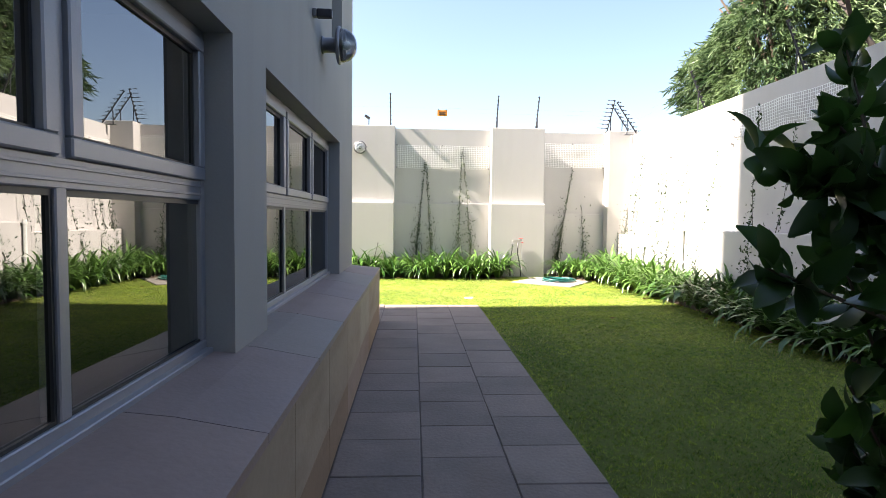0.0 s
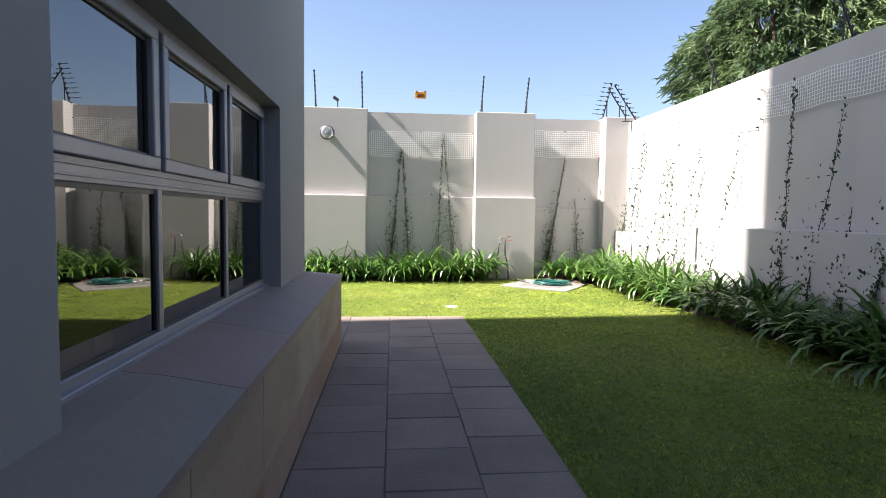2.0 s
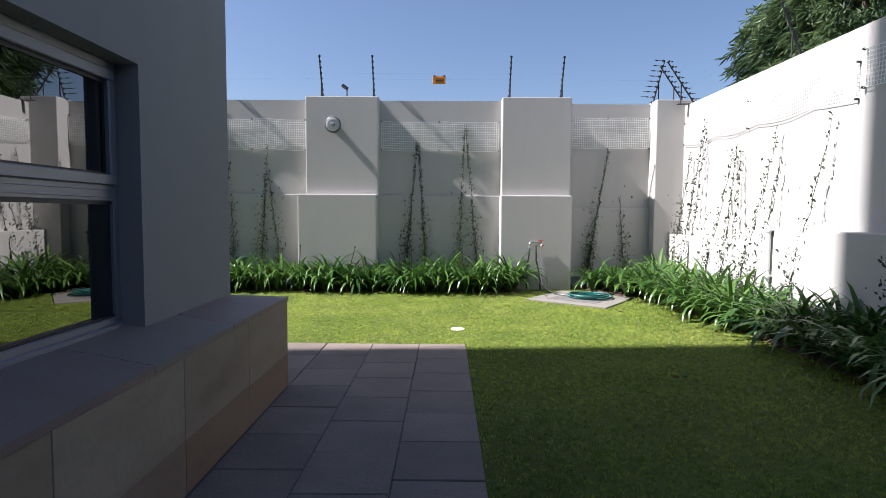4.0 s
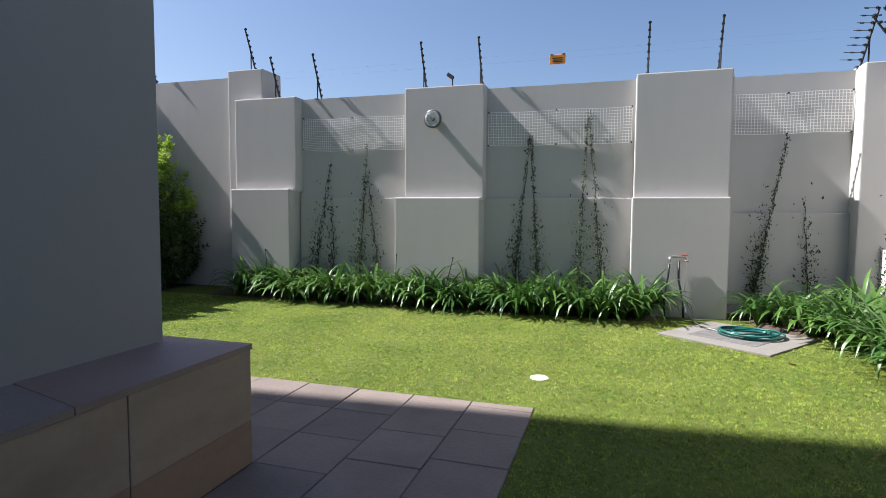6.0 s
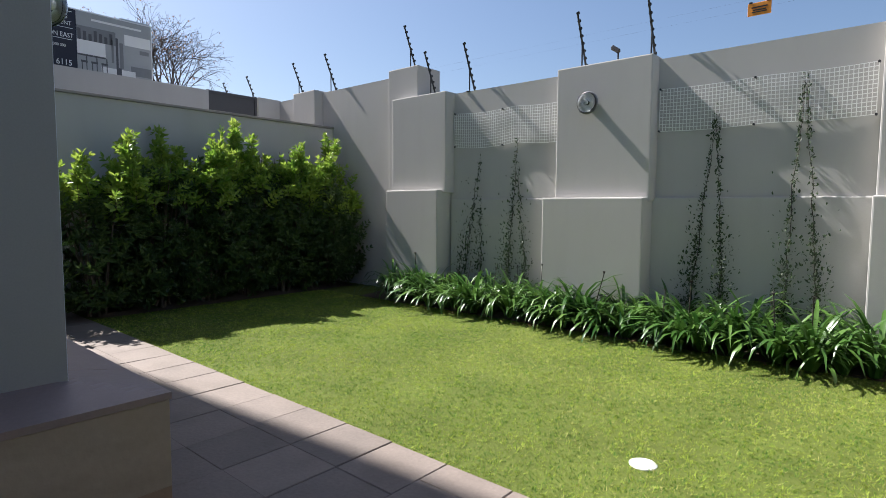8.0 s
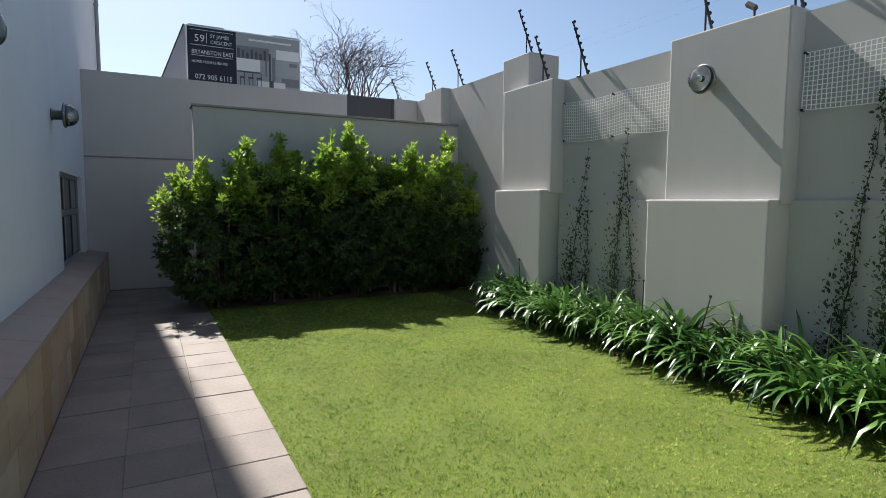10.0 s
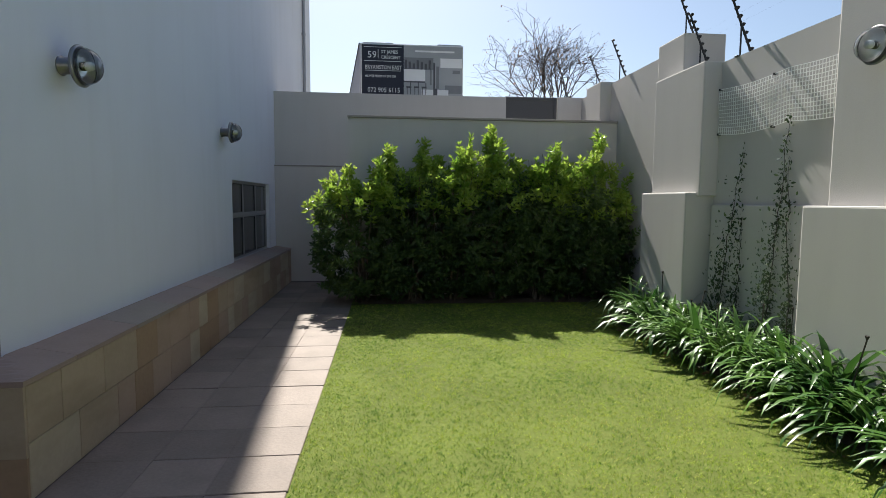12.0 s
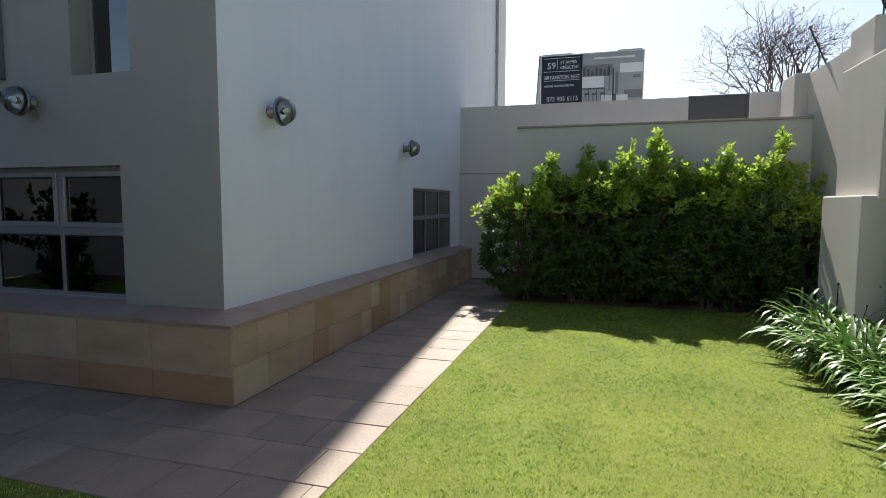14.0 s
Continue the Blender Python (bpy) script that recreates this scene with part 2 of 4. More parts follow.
def tube(name, points, r, mat, parent=None, sides=8):
    """A bent tube along points."""
    pts = [Vector(p) for p in points]
    verts, faces = [], []
    for i, p in enumerate(pts):
        d = (pts[min(i + 1, len(pts) - 1)] - pts[max(i - 1, 0)]).normalized()
        u = d.orthogonal().normalized() if abs(d.z) > 0.95 else d.cross(Vector((0, 0, 1))).normalized()
        w = d.cross(u)
        rr = r[i] if isinstance(r, list) else r
        verts += [p + rr * (math.cos(2 * math.pi * k / sides) * u + math.sin(2 * math.pi * k / sides) * w) for k in range(sides)]
    for i in range(len(pts) - 1):
        faces += [(i * sides + k, i * sides + (k + 1) % sides, (i + 1) * sides + (k + 1) % sides, (i + 1) * sides + k) for k in range(sides)]
    faces += [tuple(range(sides - 1, -1, -1)), tuple(range((len(pts) - 1) * sides, len(pts) * sides))]
    return raw(name, verts, faces, mat, parent, True)


def structure(ob, label, category):
    return tagged(ob, label, category, kind="structure")


# ---- the setting: ground, paths, house, boundary walls ----
PATH_X, PATH_Y, PLINTH_X, PLINTH_Y = 1.07, 9.23, -0.45, 7.73
HOUSE_X, HOUSE_Y, LEDGE_Z = -0.79, 7.40, 0.74
WEST, SOUTH, EAST, NORTH = -9.65, -3.0, 5.5, 14.2

structure(part("ground", boxed(-250, 250, -250, 250, -0.6, -0.06), EARTH), "bare earth reaching to the horizon", "ground")
structure(part("lawn_soil", boxed(-7.6, EAST, SOUTH, 14.6, -0.3, -0.012), TURF), "closely mown green lawn turf", "lawn")
structure(part("path_bed", boxed(PLINTH_X - 0.02, PATH_X - 0.004, SOUTH, PATH_Y - 0.004, -0.2, -0.008), JOINT), "dark sand bed under the paving", "path bed")
structure(part("path_bed_side", boxed(WEST, PLINTH_X - 0.03, PLINTH_Y - 0.02, PATH_Y - 0.004, -0.2, -0.008), JOINT), "dark sand bed under the paving", "path bed")


def soil_bed(name, x0, x1, y0, y1):
    nx, ny = max(2, int((x1 - x0) / 0.12)), max(2, int((y1 - y0) / 0.12))
    verts = [(x0 + (x1 - x0) * i / nx, y0 + (y1 - y0) * j / ny, 0.012 + 0.05 * noise.noise((i * 0.7 + x0, j * 0.7 + y0, 3)) + 0.02) for j in range(ny + 1) for i in range(nx + 1)]
    for k, v in enumerate(verts):
        i, j = k % (nx + 1), k // (nx + 1)
        if i in (0, nx) or j in (0, ny):
            verts[k] = (v[0] + 0.05 * noise.noise((v[0] * 2, v[1] * 2, 8)), v[1] + 0.05 * noise.noise((v[0] * 2, v[1] * 2, 5)), -0.02)
    faces = [(j * (nx + 1) + i, j * (nx + 1) + i + 1, (j + 1) * (nx + 1) + i + 1, (j + 1) * (nx + 1) + i) for j in range(ny) for i in range(nx)]
    return structure(raw(name, verts, faces, SOIL, None, True), "dark crumbly soil of the planting bed", "soil")


soil_bed("planting_bed_north", -5.6, 2.25, 13.3, 14.2)
soil_bed("planting_bed_corner", 3.5, 5.3, 12.9, 14.5)
soil_bed("planting_bed_east", 4.5, 5.3, SOUTH, 12.95)
soil_bed("planting_bed_west", -7.55, -6.75, 9.3, 14.2)


def wall_with_openings(name, along, face, thick, a0, a1, z0, z1, holes, mat, inward):
    """A wall standing along x or y, cut into bands round its openings (a0, a1, z0, z1)."""
    bm = bmesh.new()
    cuts = sorted({a0, a1, *(v for h in holes for v in h[:2])})
    back = face + thick * inward
    lo, hi = min(face, back), max(face, back)
    for p, q in zip(cuts, cuts[1:]):
        zs = [z0]
        for h in sorted((h for h in holes if h[0] <= p and h[1] >= q), key=lambda h: h[2]):
            zs += [h[2], h[3]]
        zs.append(z1)
        for s, e in zip(zs[::2], zs[1::2]):
            if e - s > 1e-4:
                box(bm, *((lo, hi, p, q, s, e) if along == "y" else (p, q, lo, hi, s, e)))
    bmesh.ops.remove_doubles(bm, verts=bm.verts, dist=1e-5)
    return structure(part(name, bm, mat), "", "wall")


HEAD = 2.205
HOLES_E = [(-0.21, 2.75, LEDGE_Z, HEAD), (3.29, 6.21, LEDGE_Z, HEAD), (5.64, 6.38, 3.12, 4.75)]
w = wall_with_openings("wall_house_east", "y", HOUSE_X, 0.28, SOUTH, HOUSE_Y - 0.003, 0, 11.0, HOLES_E, HOUSE_SHADED, -1)
tagged(w, "smooth plastered house wall, its shade put in a darker grey")
HOLES_N = [(-8.97, -6.2, LEDGE_Z + 0.02, 2.13)]
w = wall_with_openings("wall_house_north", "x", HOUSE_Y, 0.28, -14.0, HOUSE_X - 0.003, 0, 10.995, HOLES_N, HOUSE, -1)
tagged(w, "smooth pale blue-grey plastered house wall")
structure(part("wall_house_rear", boxed(-15.8, -14.003, 2.0, HOUSE_Y - 0.02, 0, 9.0), HOUSE), "plain plastered rear block of the house", "wall")
# Unseen block set out and raised to cast the shadow edge over path and lawn.
structure(part("wall_house_shadow_block", boxed(-15.8, -14.003, 2.0, 7.66, 9.0, 32.0), HOUSE), "tall plain unseen block added to cast the long shadow edge", "wall")
structure(part("house_roof", boxed(-14.0, HOUSE_X, SOUTH, HOUSE_Y, 11.0, 11.2), CHARCOAL), "flat dark roof of the house", "roof")
# Unseen room surfaces added behind the panes, coloured dark to look unlit.
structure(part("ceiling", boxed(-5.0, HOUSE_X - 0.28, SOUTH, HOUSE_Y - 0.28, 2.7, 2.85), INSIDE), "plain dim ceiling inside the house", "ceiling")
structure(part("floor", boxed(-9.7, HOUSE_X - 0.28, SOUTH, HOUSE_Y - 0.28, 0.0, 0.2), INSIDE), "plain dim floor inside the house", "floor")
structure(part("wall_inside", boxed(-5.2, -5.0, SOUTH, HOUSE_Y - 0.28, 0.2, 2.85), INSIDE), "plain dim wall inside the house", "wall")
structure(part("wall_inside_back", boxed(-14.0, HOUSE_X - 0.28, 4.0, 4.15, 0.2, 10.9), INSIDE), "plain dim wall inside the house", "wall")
# Unseen closing wall, made tall to hold sky light off the shaded garden.
structure(part("wall_south_screen", boxed(HOUSE_X, EAST + 0.3, SOUTH - 0.25, SOUTH, 0, 6.2), PLASTER), "plain unseen wall added to close the garden and cut sky light", "wall")

# plinth core and its stone
structure(part("plinth", boxed(-9.62, PLINTH_X - 0.022, SOUTH, PLINTH_Y - 0.022, 0, LEDGE_Z - 0.032), JOINT), "core of the stone-clad plinth", "plinth")

# boundary wall to the north: recessed bays, dado and stepped pilasters
TOP = 3.665


def wall_block(name, x0, x1, y0, y1, z0, z1, label, bevel=0.018):
    return structure(part(name, boxed(x0, x1, y0, y1, z0, z1, bevel, 2), PLASTER), label, "wall")


structure(part("wall_north", boxed(-5.4, 3.3, NORTH, NORTH + 0.25, 0, TOP - 0.035), PLASTER), "grey plastered boundary wall with recessed bays", "wall")
structure(part("wall_north_corner", boxed(3.22, 5.8, 14.55, 14.8, 0, TOP - 0.01), PLASTER), "grey plastered boundary wall bay in the corner", "wall")
structure(part("wall_north_west", boxed(-14.0, -5.4, 14.32, 14.57, 0, 4.17), PLASTER), "grey plastered boundary wall, higher part", "wall")
wall_block("wall_dado_bay", -4.05, -1.9, NORTH - 0.05, NORTH + 0.1, -0.05, 1.79, "low plastered dado in a wall bay")
wall_block("wall_dado_middle", -0.55, 1.95, NORTH - 0.05, NORTH + 0.1, -0.05, 1.79, "low plastered dado in a wall bay")
wall_block("wall_dado_corner", 3.2, 4.96, 14.47, 14.6, -0.05, 1.57, "low plastered dado in a wall bay")
for nm, x0, x1, xl0, xl1, mid, top in (("left", -5.35, -4.03, -5.36, -4.09, 1.95, 3.65), ("lamp", -1.87, -0.47, -2.0, -0.49, 1.79, TOP), ("tap", 1.91, 3.24, 1.89, 3.25, 1.79, TOP)):
    wall_block("pilaster_" + nm, x0, x1, 13.96, NORTH + 0.3, mid - 0.05, top, "plastered upper block of a wall pilaster")
    wall_block("pilaster_foot_" + nm, xl0, xl1, 13.81, NORTH + 0.3, -0.05, mid, "wider plastered foot of a wall pilaster")
wall_block("pilaster_corner", 4.95, 5.7, 14.2, 14.8, -0.05, TOP + 0.02, "narrow plastered corner pilaster")
wall_block("pilaster_west", -8.75, -7.95, 14.1, 14.6, -0.05, 4.21, "plastered pilaster where the walls meet")
wall_block("wall_pier", -5.62, -4.85, 14.12, 14.75, 0, 4.25, "taller square plastered pier in the wall")

# boundary wall to the east: plain face over a deeper dado
structure(part("wall_east", boxed(EAST, EAST + 0.25, SOUTH - 0.2, 14.75, 0, 3.56), PLASTER), "white sunlit plastered boundary wall", "wall")
wall_block("wall_east_dado", 5.25, EAST + 0.1, SOUTH, 10.95, -0.05, 1.255, "deep plastered dado of the boundary wall")
wall_block("wall_east_dado_far", 5.25, EAST + 0.1, 10.95, 14.6, -0.05, 1.06, "deep plastered dado of the boundary wall")

# walls to the west
structure(part("wall_west", boxed(WEST - 0.25, WEST, HOUSE_Y - 0.2, 12.55, 0, 4.17), PLASTER), "plastered rear wall in half shade", "wall")
structure(part("wall_west_end", boxed(WEST - 0.25, WEST, 13.76, 14.35, 0, 4.2), PLASTER), "plastered end of the rear wall", "wall")
structure(part("wall_west_band", boxed(WEST, WEST + 0.07, HOUSE_Y, 9.4, 0, 2.55, 0.01), PLASTER), "slightly thicker lower part of the rear wall", "wall")
# Thin darker strip added to draw the shade line along the band's top.
structure(part("wall_west_band_line", boxed(WEST, WEST + 0.085, HOUSE_Y, 9.4, 2.55, 2.575, 0.004, 1), CAP), "thin grey strip drawing the shade line on the rear wall", "ledge")
structure(part("wall_hedge", boxed(-7.95, -7.6, 9.16, 14.32, 0, 3.34), PLASTER), "plastered wall behind the hedge", "wall")
structure(part("wall_hedge_cap", boxed(-7.98, -7.56, 9.13, 14.32, 3.34, 3.385, 0.008), CAP), "thin grey coping along the wall", "coping")
g = structure(empty("gate_1", WEST - 0.1, 13.15, 0), "dark grey sheet-metal gate panel in the rear wall", "gate")
part("gate_sheet", boxed(-0.02, 0.02, -0.6, 0.6, 0, 4.2), GATE, g)
for s in (-0.57, 0.57):
    part("gate_stile", boxed(0.02, 0.05, s - 0.03, s + 0.03, 0, 4.2, 0.004), GATE, g)
part("gate_rail", boxed(0.021, 0.048, -0.54, 0.54, 4.13, 4.19, 0.004), GATE, g)


# ---- windows ----
def window(name, m, width, z0, z1, transom, columns, label, sash=True):
    """A grey metal window in local x (width), y (outwards) and z. Lower fixed panes, upper top-hung sashes."""
    e = new(name)
    e.empty_display_size = 0.1
    e.matrix_world = m
    structure(e, label, "window")
    f, d = 0.045, 0.06
    bm = boxed(0, width, -d, 0, z0, z0 + f, 0.004, 1)
    box(bm, 0, width, -d, 0, z1 - f, z1, 0.004, 1)
    box(bm, 0, f, -d, -0.001, z0 + f, z1 - f, 0.004, 1)
    box(bm, width - f, width, -d, -0.001, z0 + f, z1 - f, 0.004, 1)
    part("window_frame", bm, ALU, e)
    part("window_sill", boxed(0, width, -0.02, 0.03, z0 - 0.02, z0 + 0.012, 0.004, 1), ALU, e, "pale metal sill strip")
    if transom:
        part("transom", boxed(f, width - f, -d, -0.002, transom - 0.042, transom + 0.042, 0.004, 1), ALU, e)
        for dz in (-0.018, 0.018):
            part("bead", boxed(f, width - f, -0.002, 0.004, transom + dz - 0.005, transom + dz + 0.005, 0.0015, 1), ALU, e)
    step = width / columns
    for k in range(1, columns):
        part("mullion", boxed(k * step - 0.024, k * step + 0.024, -d, -0.003, z0 + f, z1 - f, 0.004, 1), ALU, e)
    for k in range(columns):
        a, b = k * step + 0.026, (k + 1) * step - 0.026
        rows = ((z0 + f, transom - 0.042), (transom + 0.042, z1 - f)) if transom else ((z0 + f, z1 - f),)
        for n, (p, q) in enumerate(rows):
            if n and sash:
                s = 0.055
                bm = boxed(a, b, -0.03, 0.014, p, p + s, 0.005, 1)
                box(bm, a, b, -0.03, 0.014, q - s, q, 0.005, 1)
                box(bm, a, a + s, -0.03, 0.0135, p + s, q - s, 0.005, 1)
                box(bm, b - s, b, -0.03, 0.0135, p + s, q - s, 0.005, 1)
                part("sash", bm, ALU, e)
                a2, b2, p2, q2 = a + s, b - s, p + s, q - s
            else:
                a2, b2, p2, q2 = a, b, p, q
            q0 = 0.011
            bm = boxed(a2, b2, -0.03, -0.012, p2, p2 + q0)
            box(bm, a2, b2, -0.03, -0.012, q2 - q0 * 1.6, q2)
            box(bm, a2, a2 + q0, -0.03, -0.0125, p2 + q0, q2 - q0 * 1.6)
            box(bm, b2 - q0, b2, -0.03, -0.0125, p2 + q0, q2 - q0 * 1.6)
            part("gasket", bm, BLACK_PLASTIC, e, "black rubber gasket")
            pn = raw("pane", [(a2, -0.022, p2), (b2, -0.022, p2), (b2, -0.022, q2), (a2, -0.022, q2)], [(3, 2, 1, 0)], PANE, e)
            pn.visible_shadow = False
    return e


# local x runs along -y for the east face (outwards is +x)
def on_east(y1):
    return Matrix.Translation((-0.915, y1, 0)) @ Matrix.Rotation(radians(-90), 4, "Z")


def on_north(x1):
    return Matrix.Translation((x1, HOUSE_Y - 0.06, 0)) @ Matrix.Rotation(0, 4, "Z")


window("window_1", on_east(2.75), 2.96, LEDGE_Z + 0.08, HEAD, 1.522, 3, "grey aluminium window with dark reflecting panes")
window("window_2", on_east(6.21), 2.92, LEDGE_Z + 0.08, HEAD, 1.522, 3, "grey aluminium window with dark reflecting panes")
window("window_3", on_north(-8.97), 2.77, LEDGE_Z + 0.06, 2.13, 1.55, 3, "grey metal window with six narrow panes", False)
window("window_4", Matrix.Translation((-0.095, 0, 0)) @ on_east(6.38), 0.74, 3.12, 4.75, 0, 1, "upper-floor window with a dark pane")


# ---- lamps, sign, fence ----
def wall_lamp(x, y, z, rz):
    """A round bulkhead lamp: canister on the wall, broad ring and glass dome. Local +y is away from the wall."""
    e = empty("wall_lamp", x, y, z, rz)
    out = Matrix.Rotation(radians(-90), 4, "X")
    part("canister", lathe(bmesh.new(), [(0.001, 0.0), (0.072, 0.0), (0.075, 0.008), (0.075, 0.012), (0.062, 0.016), (0.062, 0.125), (0.058, 0.13), (0.001, 0.13)], out), LAMP_GREY, e)
    part("ring", lathe(bmesh.new(), [(0.05, 0.122), (0.13, 0.124), (0.152, 0.132), (0.157, 0.142), (0.157, 0.152), (0.15, 0.16), (0.14, 0.162), (0.135, 0.156)], out, 40), LAMP_GREY, e)
    prof = [(0.139 * math.cos(a) ** 0.85, 0.157 + 0.135 * math.sin(a)) for a in [radians(v) for v in range(0, 90, 9)]]
    part("dome", lathe(bmesh.new(), prof + [(0.001, 0.292)], out, 40), DOME, e, "clear glass dome")
    part("bulb", lathe(bmesh.new(), [(0.022, 0.14), (0.022, 0.175), (0.03, 0.185), (0.034, 0.21), (0.026, 0.235), (0.001, 0.243)], out), WHITE_PLASTIC, e, "white bulb")
    part("reflector", lathe(bmesh.new(), [(0.026, 0.145), (0.055, 0.147), (0.09, 0.153), (0.118, 0.168), (0.131, 0.185)], out, 40), CHROME, e, "bright chrome reflector dish")
    part("lamp_holder", lathe(bmesh.new(), [(0.028, 0.13), (0.034, 0.15), (0.034, 0.172), (0.024, 0.178)], out), DARK_METAL, e, "dark lamp holder")
    return tagged(e, "round grey metal wall lamp with a clear glass dome", "wall lamp", "wall lamps")


wall_lamp(-1.31, 13.96, 3.10, 180)
wall_lamp(-1.62, HOUSE_Y, 2.81, 0)
wall_lamp(-5.72, HOUSE_Y, 2.81, 0)
wall_lamp(HOUSE_X, 5.09, 2.87, -90)


def fence_bracket(x, y, z, rz, lean=0.34, height=0.78, prong=0.0):
    """A slanting black fence arm with its upright strut and a row of insulators. Local -y is the garden side."""
    e = empty("fence_bracket", x, y, z, rz)
    foot, tip = Vector((0, 0.12, 0)), Vector((0, 0.12 - lean, height))
    part("arm", rod(bmesh.new(), foot, tip, 0.016, 0.014, 6), BLACK_PLASTIC, e)
    mid = foot.lerp(tip, 0.5)
    part("strut", rod(bmesh.new(), (0, mid.y, 0), mid, 0.012, None, 6), BLACK_PLASTIC, e)
    part("foot_plate", boxed(-0.04, 0.04, mid.y - 0.06, 0.18, 0, 0.012, 0.003, 1), BLACK_PLASTIC, e)
    d = (tip - foot).normalized()
    nrm = Vector((0, -d.z, d.y)) * -1
    for k in range(8):
        p = foot.lerp(tip, 0.12 + 0.125 * k)
        bm = rod(bmesh.new(), p - nrm * 0.012, p + nrm * 0.05, 0.017, 0.012, 8)
        rod(bm, p + nrm * 0.022, p + nrm * 0.032, 0.024, None, 8)
        if prong:
            rod(bm, p, p + Vector((0, prong * (1.15 - 0.05 * k), 0.02)), 0.006, 0.005, 5)
            rod(bm, p + Vector((0, prong * 0.55, 0.01)), p + Vector((0, prong * 0.75, 0.014)), 0.012, None, 6)
        part("insulator", bm, BLACK_PLASTIC, e)
    return tagged(e, "black slanting electric-fence arm with insulators on the wall", "fence bracket", "fence brackets")


NB = [(-4.62, 14.28, TOP - 0.03), (-3.72, 14.28, TOP - 0.04), (-1.62, 14.28, TOP), (-0.60, 14.28, TOP), (2.08, 14.28, TOP), (3.1, 14.28, TOP),
      (-5.25, 14.40, 4.25), (-7.75, 14.45, 4.17), (-8.95, 14.45, 4.17), (-11.0, 14.45, 4.17), (-12.2, 14.45, 4.17)]
for bx, by, bz in NB:
    fence_bracket(bx, by, bz, 0)
for yy in (14.4, 14.05):
    fence_bracket(EAST + 0.0, yy, 3.56, -90, 0.55, 0.8, 0.13)
fence_bracket(5.1, 14.5, TOP + 0.02, 90, 0.2, 0.82, 0.24)
for yy in (11.0, 8.2, 5.4, 2.4):
    fence_bracket(EAST + 0.12, yy, 3.56, -90)


def wires(name, p, q, z):
    """Thin fence wires from arm to arm."""
    bm = bmesh.new()
    for k in (3, 4):
        f = 0.12 + 0.125 * k
        a = Vector((p[0], p[1], z + 0.78 * f)) + Vector(p[2]) * f
        b = Vector((q[0], q[1], z + 0.78 * f)) + Vector(q[2]) * f
        rod(bm, a, b, 0.0004, None, 3)
    return tagged(part(name, bm, WIRE), "thin taut wires of the electric fence", "fence wire", kind="stuff")


wires("fence_wires", (-4.62, 14.4, (0, -0.34, 0)), (4.98, 14.4, (0, -0.34, 0)), TOP)
wires("fence_wires", (EAST + 0.24, SOUTH, (-0.34, 0, 0)), (EAST + 0.24, 14.3, (-0.34, 0, 0)), 3.56)

sg = empty("warning_sign", 0.69, 14.2, 4.03)
part("plate", boxed(-0.125, 0.125, -0.004, 0.004, -0.075, 0.075, 0.003, 1), ORANGE, sg)
for s in (-0.095, 0.095):
    part("clip", boxed(s - 0.018, s + 0.018, -0.008, 0.008, 0.07, 0.092, 0.003, 1), BLACK_PLASTIC, sg)
for zz, wd in ((0.02, 0.085), (-0.012, 0.07), (-0.035, 0.08)):
    part("print_bar", boxed(-wd, wd, -0.007, -0.0045, zz - 0.007, zz + 0.007), BLACK_PLASTIC, sg, "unreadable dark line of print")
tagged(sg, "small orange warning plate hanging on the fence wires", "sign")


# ---- plants ----
rng = np.random.default_rng(7)


def strap_leaf(verts, faces, base, yaw, length, width, arch, rise, segs=6):
    """One arching strap leaf with a folded midrib."""
    d = np.array([math.cos(yaw), math.sin(yaw)])
    side = np.array([-d[1], d[0]])
    p, ang, n0 = np.array([base[0], base[1], base[2]], float), radians(rise), len(verts)
    for k in range(segs + 1):
        u = k / segs
        w = width * (1 - 0.25 * (1 - u)) * (1 - u ** 3) ** 0.7 + 0.001
        for s in (-1, 0, 1):
            verts.append((p[0] + side[0] * s * w, p[1] + side[1] * s * w, p[2] - (0.25 * w if s == 0 else 0)))
        ang -= arch * (0.35 + 1.3 * u) / segs
        step = length / segs
        p = p + np.array([d[0] * math.cos(ang) * step, d[1] * math.cos(ang) * step, math.sin(ang) * step])
    for k in range(segs):
        a = n0 + 3 * k
        faces += [(a, a + 1, a + 4, a + 3), (a + 1, a + 2, a + 5, a + 4)]


def clump_mesh(seed, leaves):
    r = random.Random(seed)
    verts, faces = [], []
    for k in range(leaves):
        yaw = r.uniform(0, 2 * math.pi)
        rad = r.uniform(0, 0.07)
        strap_leaf(verts, faces, (rad * math.cos(yaw), rad * math.sin(yaw), 0), yaw + r.uniform(-0.5, 0.5), r.uniform(0.42, 0.95), r.uniform(0.017, 0.034), r.uniform(1.1, 2.9), r.uniform(58, 90))
    me = bpy.data.meshes.new("strap_leaves")
    me.from_pydata(verts, [], faces)
    me.materials.append(STRAP)
    me.polygons.foreach_set("use_smooth", [True] * len(me.polygons))
    return me


CLUMPS = [clump_mesh(s, 54) for s in range(6)]


def agapanthus(x, y, r):
    ob = new("strap_leaf_plant", r.choice(CLUMPS))
    ob.matrix_world = pose(x, y, 0.01, r.uniform(-6, 6), r.uniform(-6, 6), r.uniform(0, 360)) @ Matrix.Diagonal((r.uniform(0.8, 1.2),) * 2 + (r.uniform(0.75, 1.18), 1))
    return tagged(ob, "clump of arching glossy green strap leaves in the bed", "plant", "strap-leaved border plants")


